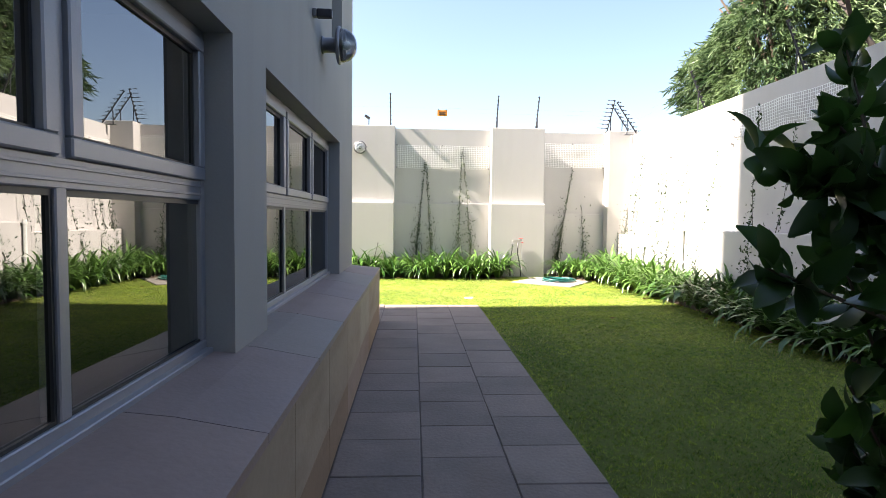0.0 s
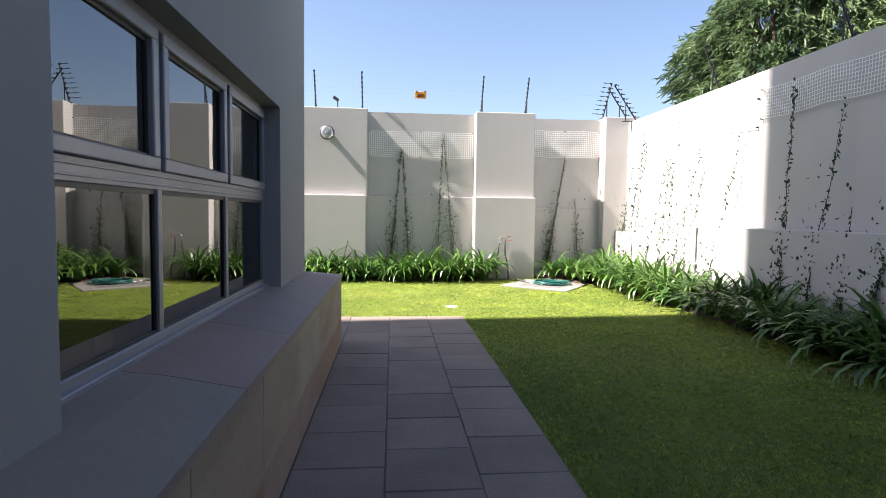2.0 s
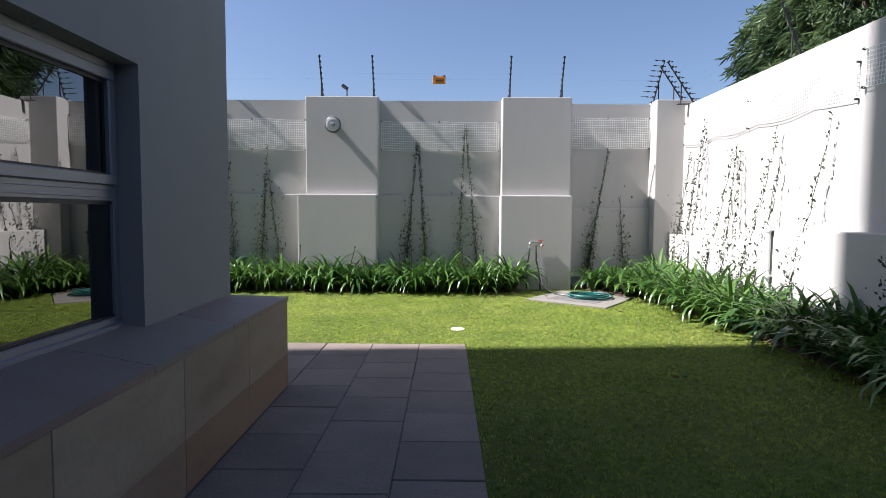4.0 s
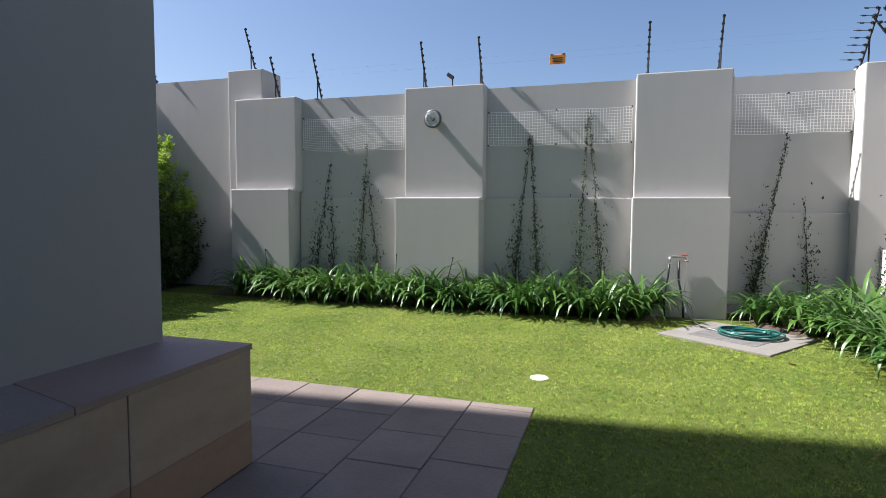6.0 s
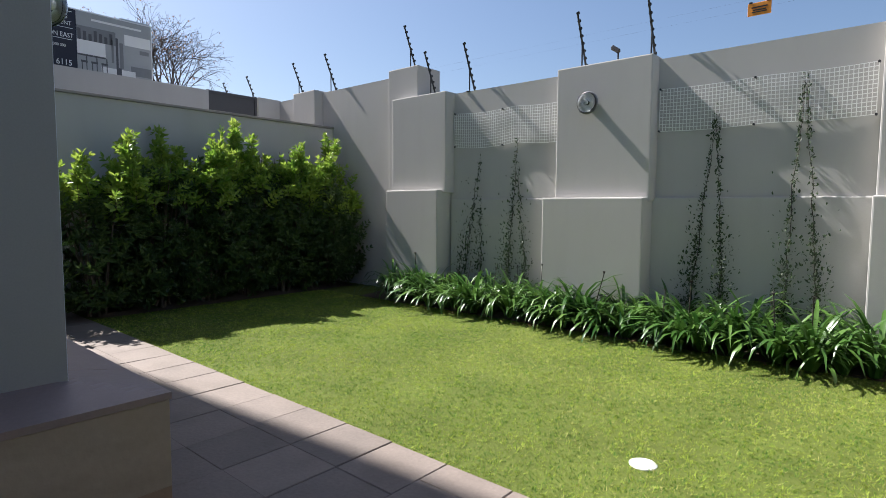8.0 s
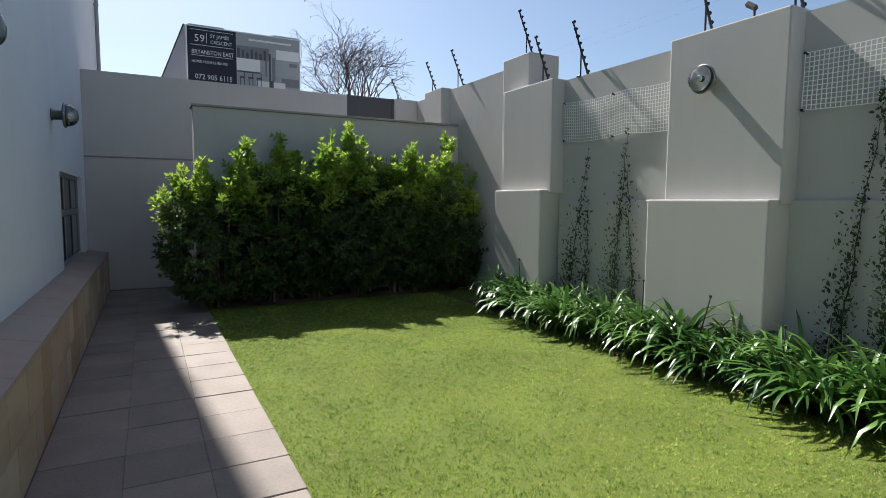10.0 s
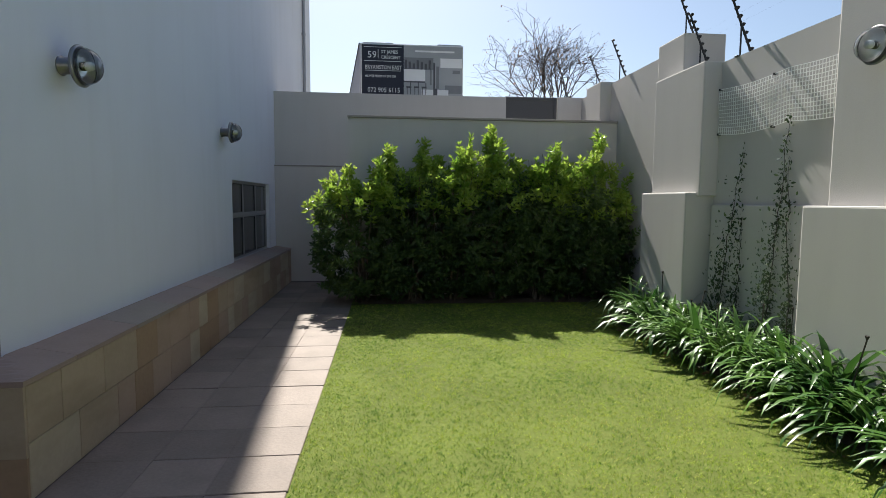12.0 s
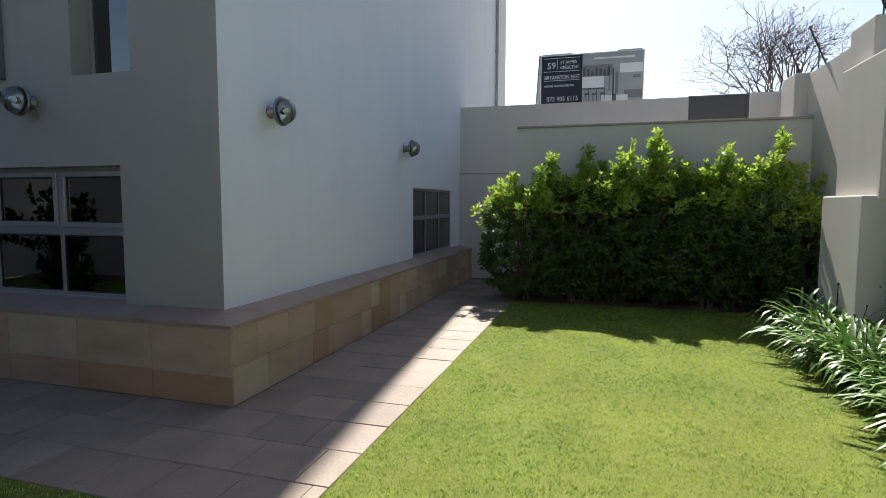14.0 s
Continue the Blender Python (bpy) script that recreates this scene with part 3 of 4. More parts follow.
def flower_stalk(plant, r):
    """An upright dry stalk with the rest of its flower head, standing out of a clump."""
    tip = Vector((r.uniform(-0.12, 0.12), r.uniform(-0.12, 0.12), r.uniform(0.62, 0.80)))
    bm = rod(bmesh.new(), (0, 0, 0.05), tip, 0.008, 0.006, 6)
    for k in range(5):
        a = k * 1.257
        rod(bm, tip, tip + Vector((0.012 * math.cos(a), 0.012 * math.sin(a), 0.04)), 0.004, 0.006, 5)
    part("flower_stalk", bm, TWIG, plant, "dark dry flower stalk")


r = random.Random(3)
stalks = random.Random(12)
x = -4.75
while x < 2.15:
    for yy in (13.42, 13.72):
        clump = agapanthus(x + r.uniform(-0.08, 0.08), yy + r.uniform(-0.07, 0.07) - (0.12 if x > 0.2 and yy < 13.6 else 0), r)
        if stalks.random() < 0.16:
            flower_stalk(clump, stalks)
    x += 0.31
y = 2.2
while y < 12.9:
    for xx in (4.62, 4.98):
        agapanthus(xx + r.uniform(-0.1, 0.1), y + r.uniform(-0.1, 0.1), r)
    y += 0.33
for cx, cy in ((3.62, 13.5), (3.95, 13.4), (4.25, 13.2), (3.75, 13.85), (4.15, 13.8), (4.5, 13.55), (4.4, 13.05), (4.85, 13.2), (4.85, 13.7), (4.1, 13.0), (4.3, 12.6), (4.3, 12.2), (4.35, 11.75), (4.38, 11.3), (4.42, 10.8), (4.45, 10.2)):
    agapanthus(cx, cy, r)


def leaf_cloud(name, pts, dirs, size, mat, parent=None, width=0.38, seed=0, fold=0.18, jitter=0.55):
    """Many small folded leaves, one at each point, leaning along its direction."""
    g = np.random.default_rng(seed)
    n = len(pts)
    pts, dirs = np.asarray(pts, float), np.asarray(dirs, float)
    dirs = dirs + g.normal(0, jitter, (n, 3))
    dirs /= np.linalg.norm(dirs, axis=1, keepdims=True) + 1e-9
    side = np.cross(dirs, g.normal(0, 1, (n, 3)))
    side /= np.linalg.norm(side, axis=1, keepdims=True) + 1e-9
    up = np.cross(side, dirs)
    ln = size * g.uniform(0.65, 1.2, (n, 1))
    wd = ln * width
    mid = lambda u, s, w: pts + dirs * ln * u + side * wd * w * s + up * ln * fold * (0.35 if s else 0.0)
    v = np.stack([pts, mid(0.33, 1, 0.46), mid(0.68, 1, 0.40), pts + dirs * ln - up * ln * fold * 0.6, mid(0.68, -1, 0.40), mid(0.33, -1, 0.46)], 1).reshape(-1, 3)
    f = np.arange(6 * n).reshape(n, 6)
    tri = np.concatenate([f[:, [0, 1, 2]], f[:, [0, 2, 3]], f[:, [0, 3, 4]], f[:, [0, 4, 5]]], 1).reshape(-1, 3)
    return raw(name, v.tolist(), tri.tolist(), mat, parent)


def hedge_shrub(x, y, height, seed):
    """A dense evergreen shrub: branching stems, a lumpy body of leafy twigs and uneven upright shoots with whorled leaves."""
    g = np.random.default_rng(seed)
    e = empty("hedge_shrub", x, y, 0)
    bm = bmesh.new()
    for k in range(11):
        a = g.uniform(0, 2 * math.pi)
        foot = Vector((0.12 * math.cos(a), 0.12 * math.sin(a), 0))
        top = Vector((g.uniform(-0.35, 0.4), g.uniform(-0.55, 0.55), height * g.uniform(0.5, 0.8)))
        midp = foot.lerp(top, 0.5) + Vector((g.uniform(-0.1, 0.1), g.uniform(-0.1, 0.1), 0))
        rod(bm, foot, midp, 0.022, 0.014, 6)
        rod(bm, midp, top, 0.014, 0.005, 6)
    pts, dirs, size, young_lit = [], [], [], []

    def shoot(p, d, length, gap, leaf, fresh_lit=False):
        """A leafy twig from p along d: whorls of leaves, smaller towards the tip."""
        s = d.orthogonal().normalized()
        n = max(2, int(length / gap))
        for j in range(n + 1):
            u = j / n
            for q in range(4):
                side = Matrix.Rotation(q * 1.571 + j * 0.8 + g.uniform(-0.3, 0.3), 3, d) @ s
                pts.append(p + d * length * u)
                dirs.append(side * (1.0 - 0.35 * u) + d * (0.2 + 0.6 * u))
                size.append(leaf * (1.05 - 0.35 * u))
                young_lit.append(fresh_lit)

    for k in range(430):
        v = Vector(g.normal(0, 1, 3)).normalized()
        lump = 1 + 0.20 * noise.noise((v.x * 2.2 + seed, v.y * 2.2, v.z * 2.2)) + 0.14 * noise.noise((v.x * 5 + seed, v.y * 5, v.z * 5))
        rad = lump * g.uniform(0.5, 1.0) ** 0.4
        p4 = (abs(v.x) ** 3 + abs(v.y) ** 3 + abs(v.z) ** 3) ** (1 / 3)
        ct = Vector((0.56 * v.x / p4 * rad, 0.74 * v.y / p4 * rad, height * 0.345 + height * 0.32 * v.z / p4 * rad))
        if ct.z < 0.08:
            continue
        d = (Vector((v.x, v.y, 0.15 + 0.6 * max(0, v.z))).normalized() + Vector(g.normal(0, 0.35, 3)) + Vector((0, 0, 0.4))).normalized()
        # outer twigs near the top take the lightened, sunlit leaf tone
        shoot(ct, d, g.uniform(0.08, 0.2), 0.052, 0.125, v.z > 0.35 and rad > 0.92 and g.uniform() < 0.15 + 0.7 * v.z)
    # the top grows in a few tufts, each a tall leader with lower shoots round it
    for k in range(4):
        cx, cy, peak = g.uniform(-0.25, 0.45), -0.54 + 0.36 * k + g.uniform(-0.14, 0.14), height * g.uniform(0.68, 0.94)
        for s in range(8):
            off = Vector((g.normal(0, 0.15), g.normal(0, 0.15), 0)) * (1.0 if s else 0.2)
            p = Vector((cx, cy, height * g.uniform(0.54, 0.62))) + off
            tall = (peak - p.z) * (1.0 if s == 0 else max(0.3, 1.0 - 2.0 * off.length) * g.uniform(0.45, 0.95))
            d = Vector((off.x * 0.9 + g.normal(0.03, 0.1), off.y * 0.9 + g.normal(0, 0.12), 1)).normalized()
            rod(bm, p, p + d * tall, 0.007, 0.003, 5)
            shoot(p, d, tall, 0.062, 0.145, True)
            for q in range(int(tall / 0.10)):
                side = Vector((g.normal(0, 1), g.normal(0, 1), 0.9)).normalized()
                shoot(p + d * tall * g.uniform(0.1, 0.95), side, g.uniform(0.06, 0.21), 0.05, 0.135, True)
    part("branchwork", bm, BARK, e)["kind"] = "stuff"
    young_lit, pts, dirs, size = np.array(young_lit), np.array(pts), np.array(dirs), np.array(size)[:, None]
    leaf_cloud("crown", pts[~young_lit], dirs[~young_lit], size[~young_lit], LAUREL, e, 0.44, seed, 0.16, 0.16)["kind"] = "stuff"
    tops = leaf_cloud("top_growth", pts[young_lit], dirs[young_lit], size[young_lit], YOUNG_LIT, e, 0.44, seed + 500, 0.16, 0.16)
    tops["kind"], tops["label"] = "stuff", "bright yellow-green new leaves, lightened as sunlit"
    return tagged(e, "dense evergreen hedge shrub with bright green top shoots", "hedge shrub", "hedge shrubs")


for k, (hy, hh) in enumerate(((9.42, 2.95), (10.35, 3.2), (11.1, 3.3), (11.85, 3.35), (12.6, 3.35), (13.2, 3.45), (13.65, 2.8))):
    hedge_shrub(-6.98, hy, hh, 20 + k)


def climber(name, foot, top, seed, density=1.0, spread=0.016):
    """A thin climbing stem trained up a wall, with sparse leaves and a few side shoots."""
    g = np.random.default_rng(seed)
    foot, top = Vector(foot), Vector(top)
    n = 14
    along = (top - foot)
    line = [foot + along * (k / n) + Vector((g.normal(0, 0.012), g.normal(0, 0.012), 0)) for k in range(n + 1)]
    e = tagged(empty(name, *foot), "thin climbing plant with sparse dark leaves on the wall", "climber", "climbing plants")
    tube("stem", [p - foot for p in line], [0.007 - 0.005 * k / n for k in range(n + 1)], TWIG, e, 5)
    pts, dirs = [], []
    count = int(along.length * (150 if abs(foot.y - NORTH) < 0.5 else 64) * density)
    for k in range(count):
        u = g.uniform() ** 1.35
        p = line[0] + along * u
        sp = (spread if abs(foot.y - NORTH) < 0.5 else 0.5 * spread) * (1.7 - u)
        off = Vector((g.normal(0, 0.5 * sp), g.normal(0, sp), g.normal(0, 0.05)))
        if abs(foot.y - NORTH) < 0.5:
            off.y *= 1.6
        else:
            off.x = -abs(off.x) * 0.7
        pts.append(p + off - foot)
        dirs.append(off.normalized() + Vector((0, 0, -0.2)))
    # bushier foot
    for k in range(int((330 if abs(foot.y - NORTH) < 0.5 else 70) * density)):
        off = Vector((g.normal(0, 0.075), -abs(g.normal(0, 0.06)), abs(g.normal(0, 0.3))))
        if abs(foot.y - NORTH) >= 0.5:
            off = Vector((off.y, off.x, off.z))
        pts.append(off + along * (off.z / along.length))
        dirs.append(off.normalized())
    leaf_cloud("leaves", pts, dirs, np.random.default_rng(seed + 900).uniform(*((0.026, 0.056) if abs(foot.y - NORTH) < 0.5 else (0.034, 0.066)), (len(pts), 1)), VINE, e, 0.5, seed, 0.15, 0.5)["kind"] = "stuff"
    return e


VN = NORTH - 0.07
for k, (fx, tx, tz, dn) in enumerate(((-3.72, -3.40, 2.45, 0.8), (-3.33, -3.38, 1.7, 0.7), (-2.80, -2.66, 2.75, 1.1), (-2.42, -2.66, 2.3, 0.8), (0.05, 0.28, 2.80, 1.1), (0.45, 0.29, 2.8, 1.1),
                                      (1.10, 1.20, 3.15, 1.0), (1.46, 1.22, 3.1, 1.0))):
    climber("climber", (fx, VN - 0.06, 0.3), (tx, VN + 0.015, tz), 50 + k, dn)
for k, (fx, tx, tz, dn) in enumerate(((3.7, 4.1, 2.75, 1.5), (4.45, 4.35, 1.75, 0.6))):
    climber("climber", (fx, 14.42, 0.3), (tx, 14.46, tz), 70 + k, dn)
for k, (fy, ty, tz, dn) in enumerate(((13.95, 13.7, 2.6, 1.0), (13.6, 13.15, 3.05, 1.0), (13.3, 13.1, 2.9, 0.8), (12.6, 12.1, 2.5, 0.9), (12.0, 12.0, 2.6, 0.9), (11.75, 11.95, 2.45, 0.8), (11.5, 10.95, 2.6, 0.9),
                                      (11.1, 10.9, 2.2, 0.8), (10.3, 9.9, 2.6, 0.7), (8.62, 8.78, 3.2, 1.2), (8.15, 7.95, 2.75, 1.0), (7.6, 7.75, 1.5, 0.8), (7.2, 6.9, 2.4, 1.1), (6.2, 6.0, 2.3, 0.9))):
    climber("climber", (5.22, fy, 0.35), (5.42, ty, tz), 80 + k, dn)


def netting(name, p, q, z0, z1, sag, normal):
    """A strip of white square-mesh plastic netting hung on a wall, sagging between its fixings."""
    e = tagged(empty(name, *p), "strip of white square-mesh netting fixed to the wall", "netting", "wall netting")
    p, q = Vector((*p[:2], 0)), Vector((*q[:2], 0))
    d, L = (q - p).normalized(), (q - p).length
    nrm = Vector(normal)
    cell = 0.043
    nx, nz = int(L / cell), int((z1 - z0) / cell)

    def at(i, j):
        u = i / nx
        wob = sag * math.sin(math.pi * ((u * L * 0.8) % 1.0)) * (1 - 0.3 * j / nz)
        out = 0.016 + 0.026 * (1 + noise.noise((u * L * 1.3, j * 0.12, p.x + p.y)))
        return d * (u * L) + Vector((0, 0, z0 + (z1 - z0) * j / nz - wob)) + nrm * out - Vector((0, 0, e.location.z))

    verts, faces = [], []

    def strip(a, b, w):
        t = (b - a).normalized()
        s = t.cross(nrm).normalized() * w
        k = len(verts)
        o = nrm * 0.003
        verts.extend([a - s, a + s, b + s, b - s, a - s + o, a + s + o, b + s + o, b - s + o])
        faces.extend([(k, k + 1, k + 2, k + 3), (k + 7, k + 6, k + 5, k + 4), (k, k + 4, k + 5, k + 1), (k + 3, k + 2, k + 6, k + 7), (k, k + 3, k + 7, k + 4), (k + 1, k + 5, k + 6, k + 2)])

    for j in range(nz + 1):
        for i in range(0, nx, 2):
            strip(at(i, j), at(min(i + 2, nx), j), 0.004)
    for i in range(nx + 1):
        for j in range(0, nz, 3):
            strip(at(i, j), at(i, min(j + 3, nz)), 0.004)
    raw("mesh_strip", verts, faces, NET, e)
    for i in (0, nx // 2, nx):
        for j in (0, nz):
            c = at(i, j)
            part("clip", rod(bmesh.new(), c - nrm * 0.03, c + nrm * 0.012, 0.014, None, 8), DARK_METAL, e)
    return e


NY = NORTH - 0.004
netting("netting", (-3.98, NY, 2.7), (-1.92, NY, 2.7), 2.70, 3.27, 0.05, (0, -1, 0))
netting("netting", (-0.43, NY, 2.65), (1.86, NY, 2.65), 2.67, 3.22, 0.02, (0, -1, 0))
netting("netting", (3.3, 14.545, 2.75), (4.92, 14.545, 2.75), 2.78, 3.38, 0.02, (0, -1, 0))
netting("netting", (EAST - 0.003, 14.1, 2.75), (EAST - 0.003, 9.6, 2.75), 2.80, 3.2, 0.05, (-1, 0, 0))
netting("netting", (EAST - 0.003, 9.5, 2.8), (EAST - 0.003, 5.0, 2.8), 2.86, 3.28, 0.03, (-1, 0, 0))


# ---- tap, hose, slab, lawn cap, pipe ----
sl = empty("concrete_slab", 3.2, 12.55, 0)
sl.matrix_world = pose(3.15, 12.58, 0, 0, 0, 53)
part("slab", boxed(-0.665, 0.665, -0.69, 0.69, -0.06, 0.012, 0.01), CONCRETE, sl)
part("gravel_panel", boxed(-0.42, 0.42, -0.42, 0.42, 0.008, 0.016, 0.002, 1), GRAVEL, sl, "dark pebble-dash panel let into the slab")
tagged(sl, "square pale concrete drain slab set in the lawn", "slab")
tp = empty("garden_tap", 2.45, 13.74, 0)
tube("riser", [(-0.06, 0, 0.0), (-0.075, 0.02, 0.3), (-0.02, 0.03, 0.62), (-0.01, 0.03, 0.84)], 0.014, BLACK_PLASTIC, tp)
tube("riser", [(0.20, -0.02, 0.0), (0.19, 0.01, 0.25), (0.125, 0.03, 0.55), (0.12, 0.03, 0.84)], 0.016, BLACK_PLASTIC, tp)
tube("manifold", [(-0.01, 0.03, 0.80), (-0.01, 0.03, 0.89), (0.02, 0.03, 0.905), (0.22, 0.03, 0.905)], 0.017, STEEL, tp)
part("valve", rod(bmesh.new(), (-0.06, 0.0, 0.80), (0.03, 0.0, 0.80), 0.012), STEEL, tp)
part("valve", rod(bmesh.new(), (0.22, 0.03, 0.84), (0.22, 0.03, 0.97), 0.017), STEEL, tp)
part("valve_handle", boxed(0.19, 0.255, -0.01, 0.01, 0.83, 0.85, 0.004, 1), RED, tp, "red lever handle")
part("valve_handle", boxed(0.15, 0.24, 0.01, 0.03, 0.925, 0.94, 0.004, 1), RED, tp, "red lever handle")
tagged(tp, "garden standpipe with black risers and a red lever", "garden tap")
hp = []
turns, cx, cy = 7, 3.30, 12.60
for k in range(turns * 22 + 1):
    a = 2 * math.pi * k / 22
    lay = k / (turns * 22)
    rr = 0.28 + 0.085 * math.sin(2.3 * k / 22 + 0.6) + 0.012 * math.sin(a * 3)
    hp.append((cx + 0.03 * math.sin(k / 31) + rr * math.cos(a), cy + 0.02 * math.cos(k / 17) + 0.85 * rr * math.sin(a), 0.028 + 0.055 * lay + 0.006 * math.sin(a * 2 + k / 9)))
hh = empty("garden_hose", 3.30, 12.60, 0.04)
tube("hose_coil", [(a - 3.30, b - 12.60, c - 0.04) for a, b, c in hp], 0.0105, HOSE, hh, 7)
lead = [(2.66, 13.74, 0.86), (2.665, 13.73, 0.6), (2.64, 13.7, 0.3), (2.68, 13.6, 0.1), (2.75, 13.35, 0.03), (2.8, 13.0, 0.026), (2.92, 12.8, 0.028), (3.0, 12.7, 0.03)]
pts = []
for k in range(len(lead) - 1):
    for s in range(4):
        p0, p1, p2, p3 = (Vector(lead[max(k - 1, 0)]), Vector(lead[k]), Vector(lead[k + 1]), Vector(lead[min(k + 2, len(lead) - 1)]))
        u = s / 4
        pts.append(0.5 * ((2 * p1) + (p2 - p0) * u + (2 * p0 - 5 * p1 + 4 * p2 - p3) * u * u + (3 * p1 - p0 - 3 * p2 + p3) * u ** 3))
pts.append(Vector(lead[-1]))
tube("hose_lead", [p - Vector((3.30, 12.60, 0.04)) for p in pts], 0.0105, STEEL, hh, 7)["label"] = "grey lead hose to the tap"
tagged(hh, "coiled green garden hose lying on the slab", "hose")
cp = tagged(empty("lawn_cap", 1.0, 10.08, 0), "small white round cover set flush in the lawn", "cover")
part("cover", lathe(bmesh.new(), [(0.001, -0.003), (0.06, -0.003), (0.085, -0.005), (0.09, -0.009), (0.09, -0.035)], Matrix.Identity(4), 20), WHITE_PLASTIC, cp)
pv = tagged(empty("wall_pipe", 5.2, 10.72, 0.5), "white vertical plastic pipe fixed to the wall dado", "pipe")
part("pipe", rod(bmesh.new(), (0, 0, 0.04), (0, 0, 0.80), 0.032, None, 14), WHITE_PLASTIC, pv)
for zz in (0.12, 0.74):
    part("bracket", rod(boxed(-0.02, 0.05, -0.05, 0.05, zz - 0.012, zz + 0.012, 0.004, 1), (0, 0, zz - 0.03), (0, 0, zz + 0.03), 0.042, None, 14), WHITE_PLASTIC, pv)


# ---- near shrub beside the path ----
def broad_shrub():
    g = np.random.default_rng(5)
    e = empty("broad_leaf_shrub", 1.86, 1.85, 0)
    verts, faces = [], []
    bm = bmesh.new()
    ends = []
    for k in range(46):
        a = g.uniform(0, 2 * math.pi)
        reach = g.uniform(0.1, 0.5)
        top = Vector((reach * math.cos(a), reach * math.sin(a), g.uniform(0.3, 2.2)))
        rod(bm, (0.05 * math.cos(a), 0.05 * math.sin(a), 0), top * 0.55, 0.012, 0.009, 6)
        rod(bm, top * 0.55, top, 0.009, 0.004, 6)
        ends.append((top * 0.55, top))
    ends += [(Vector((-0.45, -0.15, 1.35)), Vector((-1.0, -0.22, 1.60))), (Vector((-0.45, -0.15, 1.35)), Vector((-0.84, -0.22, 1.53))), (Vector((-0.3, -0.1, 1.3)), Vector((-0.8, -0.22, 1.68))),
             (Vector((-0.4, -0.1, 1.1)), Vector((-0.96, -0.22, 1.30)))]
    for a, b in ends[-4:]:
        rod(bm, (0, 0, 0.5), a, 0.011, 0.008, 6)
        rod(bm, a, b, 0.008, 0.004, 6)
    part("branchwork", bm, BARK, e)["kind"] = "stuff"
    for a, b in ends:
        for k in range(38):
            u = g.uniform(0.0, 1.0)
            base = a.lerp(b, u)
            d = ((b - a).normalized() * 0.7 + Vector(g.normal(0, 0.7, 3))).normalized()
            ln = g.uniform(0.10, 0.18)
            side = d.cross(Vector(g.normal(0, 1, 3))).normalized()
            up = side.cross(d)
            n0, segs = len(verts), 5
            for s in range(segs + 1):
                v = s / segs
                w = ln * 0.23 * math.sin(math.pi * min(0.98, v * 0.93 + 0.05)) ** 0.8
                c = base + d * ln * v + up * ln * 0.18 * math.sin(v * 2.6)
                verts += [c - side * w + up * w * 0.25, c, c + side * w + up * w * 0.25]
            for s in range(segs):
                q = n0 + 3 * s
                faces += [(q, q + 1, q + 4, q + 3), (q + 1, q + 2, q + 5, q + 4)]
    raw("leaves", verts, faces, BROAD, e, True)["kind"] = "stuff"
    return tagged(e, "dark broad-leaved evergreen shrub beside the path", "shrub")


broad_shrub()


# ---- beyond the walls: trees and the hoarding ----
def big_tree(x, y, height, radius, seed):
    g = np.random.default_rng(seed)
    e = empty("tree", x, y, 0)
    bm = bmesh.new()
    rod(bm, (0, 0, 0), (0.1, 0, height * 0.45), 0.32, 0.2, 12)
    limbs = []
    for k in range(14):
        a, z = g.uniform(0, 2 * math.pi), height * g.uniform(0.25, 0.55)
        tip = Vector((radius * 0.75 * math.cos(a), radius * 0.75 * math.sin(a), height * g.uniform(0.45, 0.9)))
        rod(bm, (0.05, 0, z), tip, 0.11, 0.03, 7)
        limbs.append(tip)
    part("trunk", bm, BARK, e)
    pts, dirs = [], []
    while len(pts) < 90000:
        v = Vector(g.normal(0, 1, 3)).normalized()
        rr = g.uniform(0.6, 1.0) ** 0.5
        bulge = 1 + 0.22 * noise.noise((v.x * 2.2 + seed, v.y * 2.2, v.z * 2.2)) + 0.12 * noise.noise((v.x * 6, v.y * 6, v.z * 6 + seed))
        taper = 1.0 - 0.35 * max(0, v.z)
        c = Vector((v.x * radius * taper * rr * bulge, v.y * radius * taper * rr * bulge, height * 0.55 + v.z * height * 0.46 * rr * bulge))
        hang = Vector((v.x, v.y, -0.75)).normalized()
        side = Vector(g.normal(0, 0.5, 3))
        for q in range(16):
            pts.append(c + hang * 0.05 * q * 0.6 + Vector(g.normal(0, 0.04, 3)))
            dirs.append(hang + side * (0.5 if q % 2 else -0.5))
    leaf_cloud("crown", pts, dirs, 0.31, FEATHER, e, 0.15, seed, 0.1, 0.35)["kind"] = "stuff"
    return tagged(e, "large evergreen tree with drooping feathery foliage behind the wall", "tree")


big_tree(12.7, 18.4, 10.5, 3.3, 4)


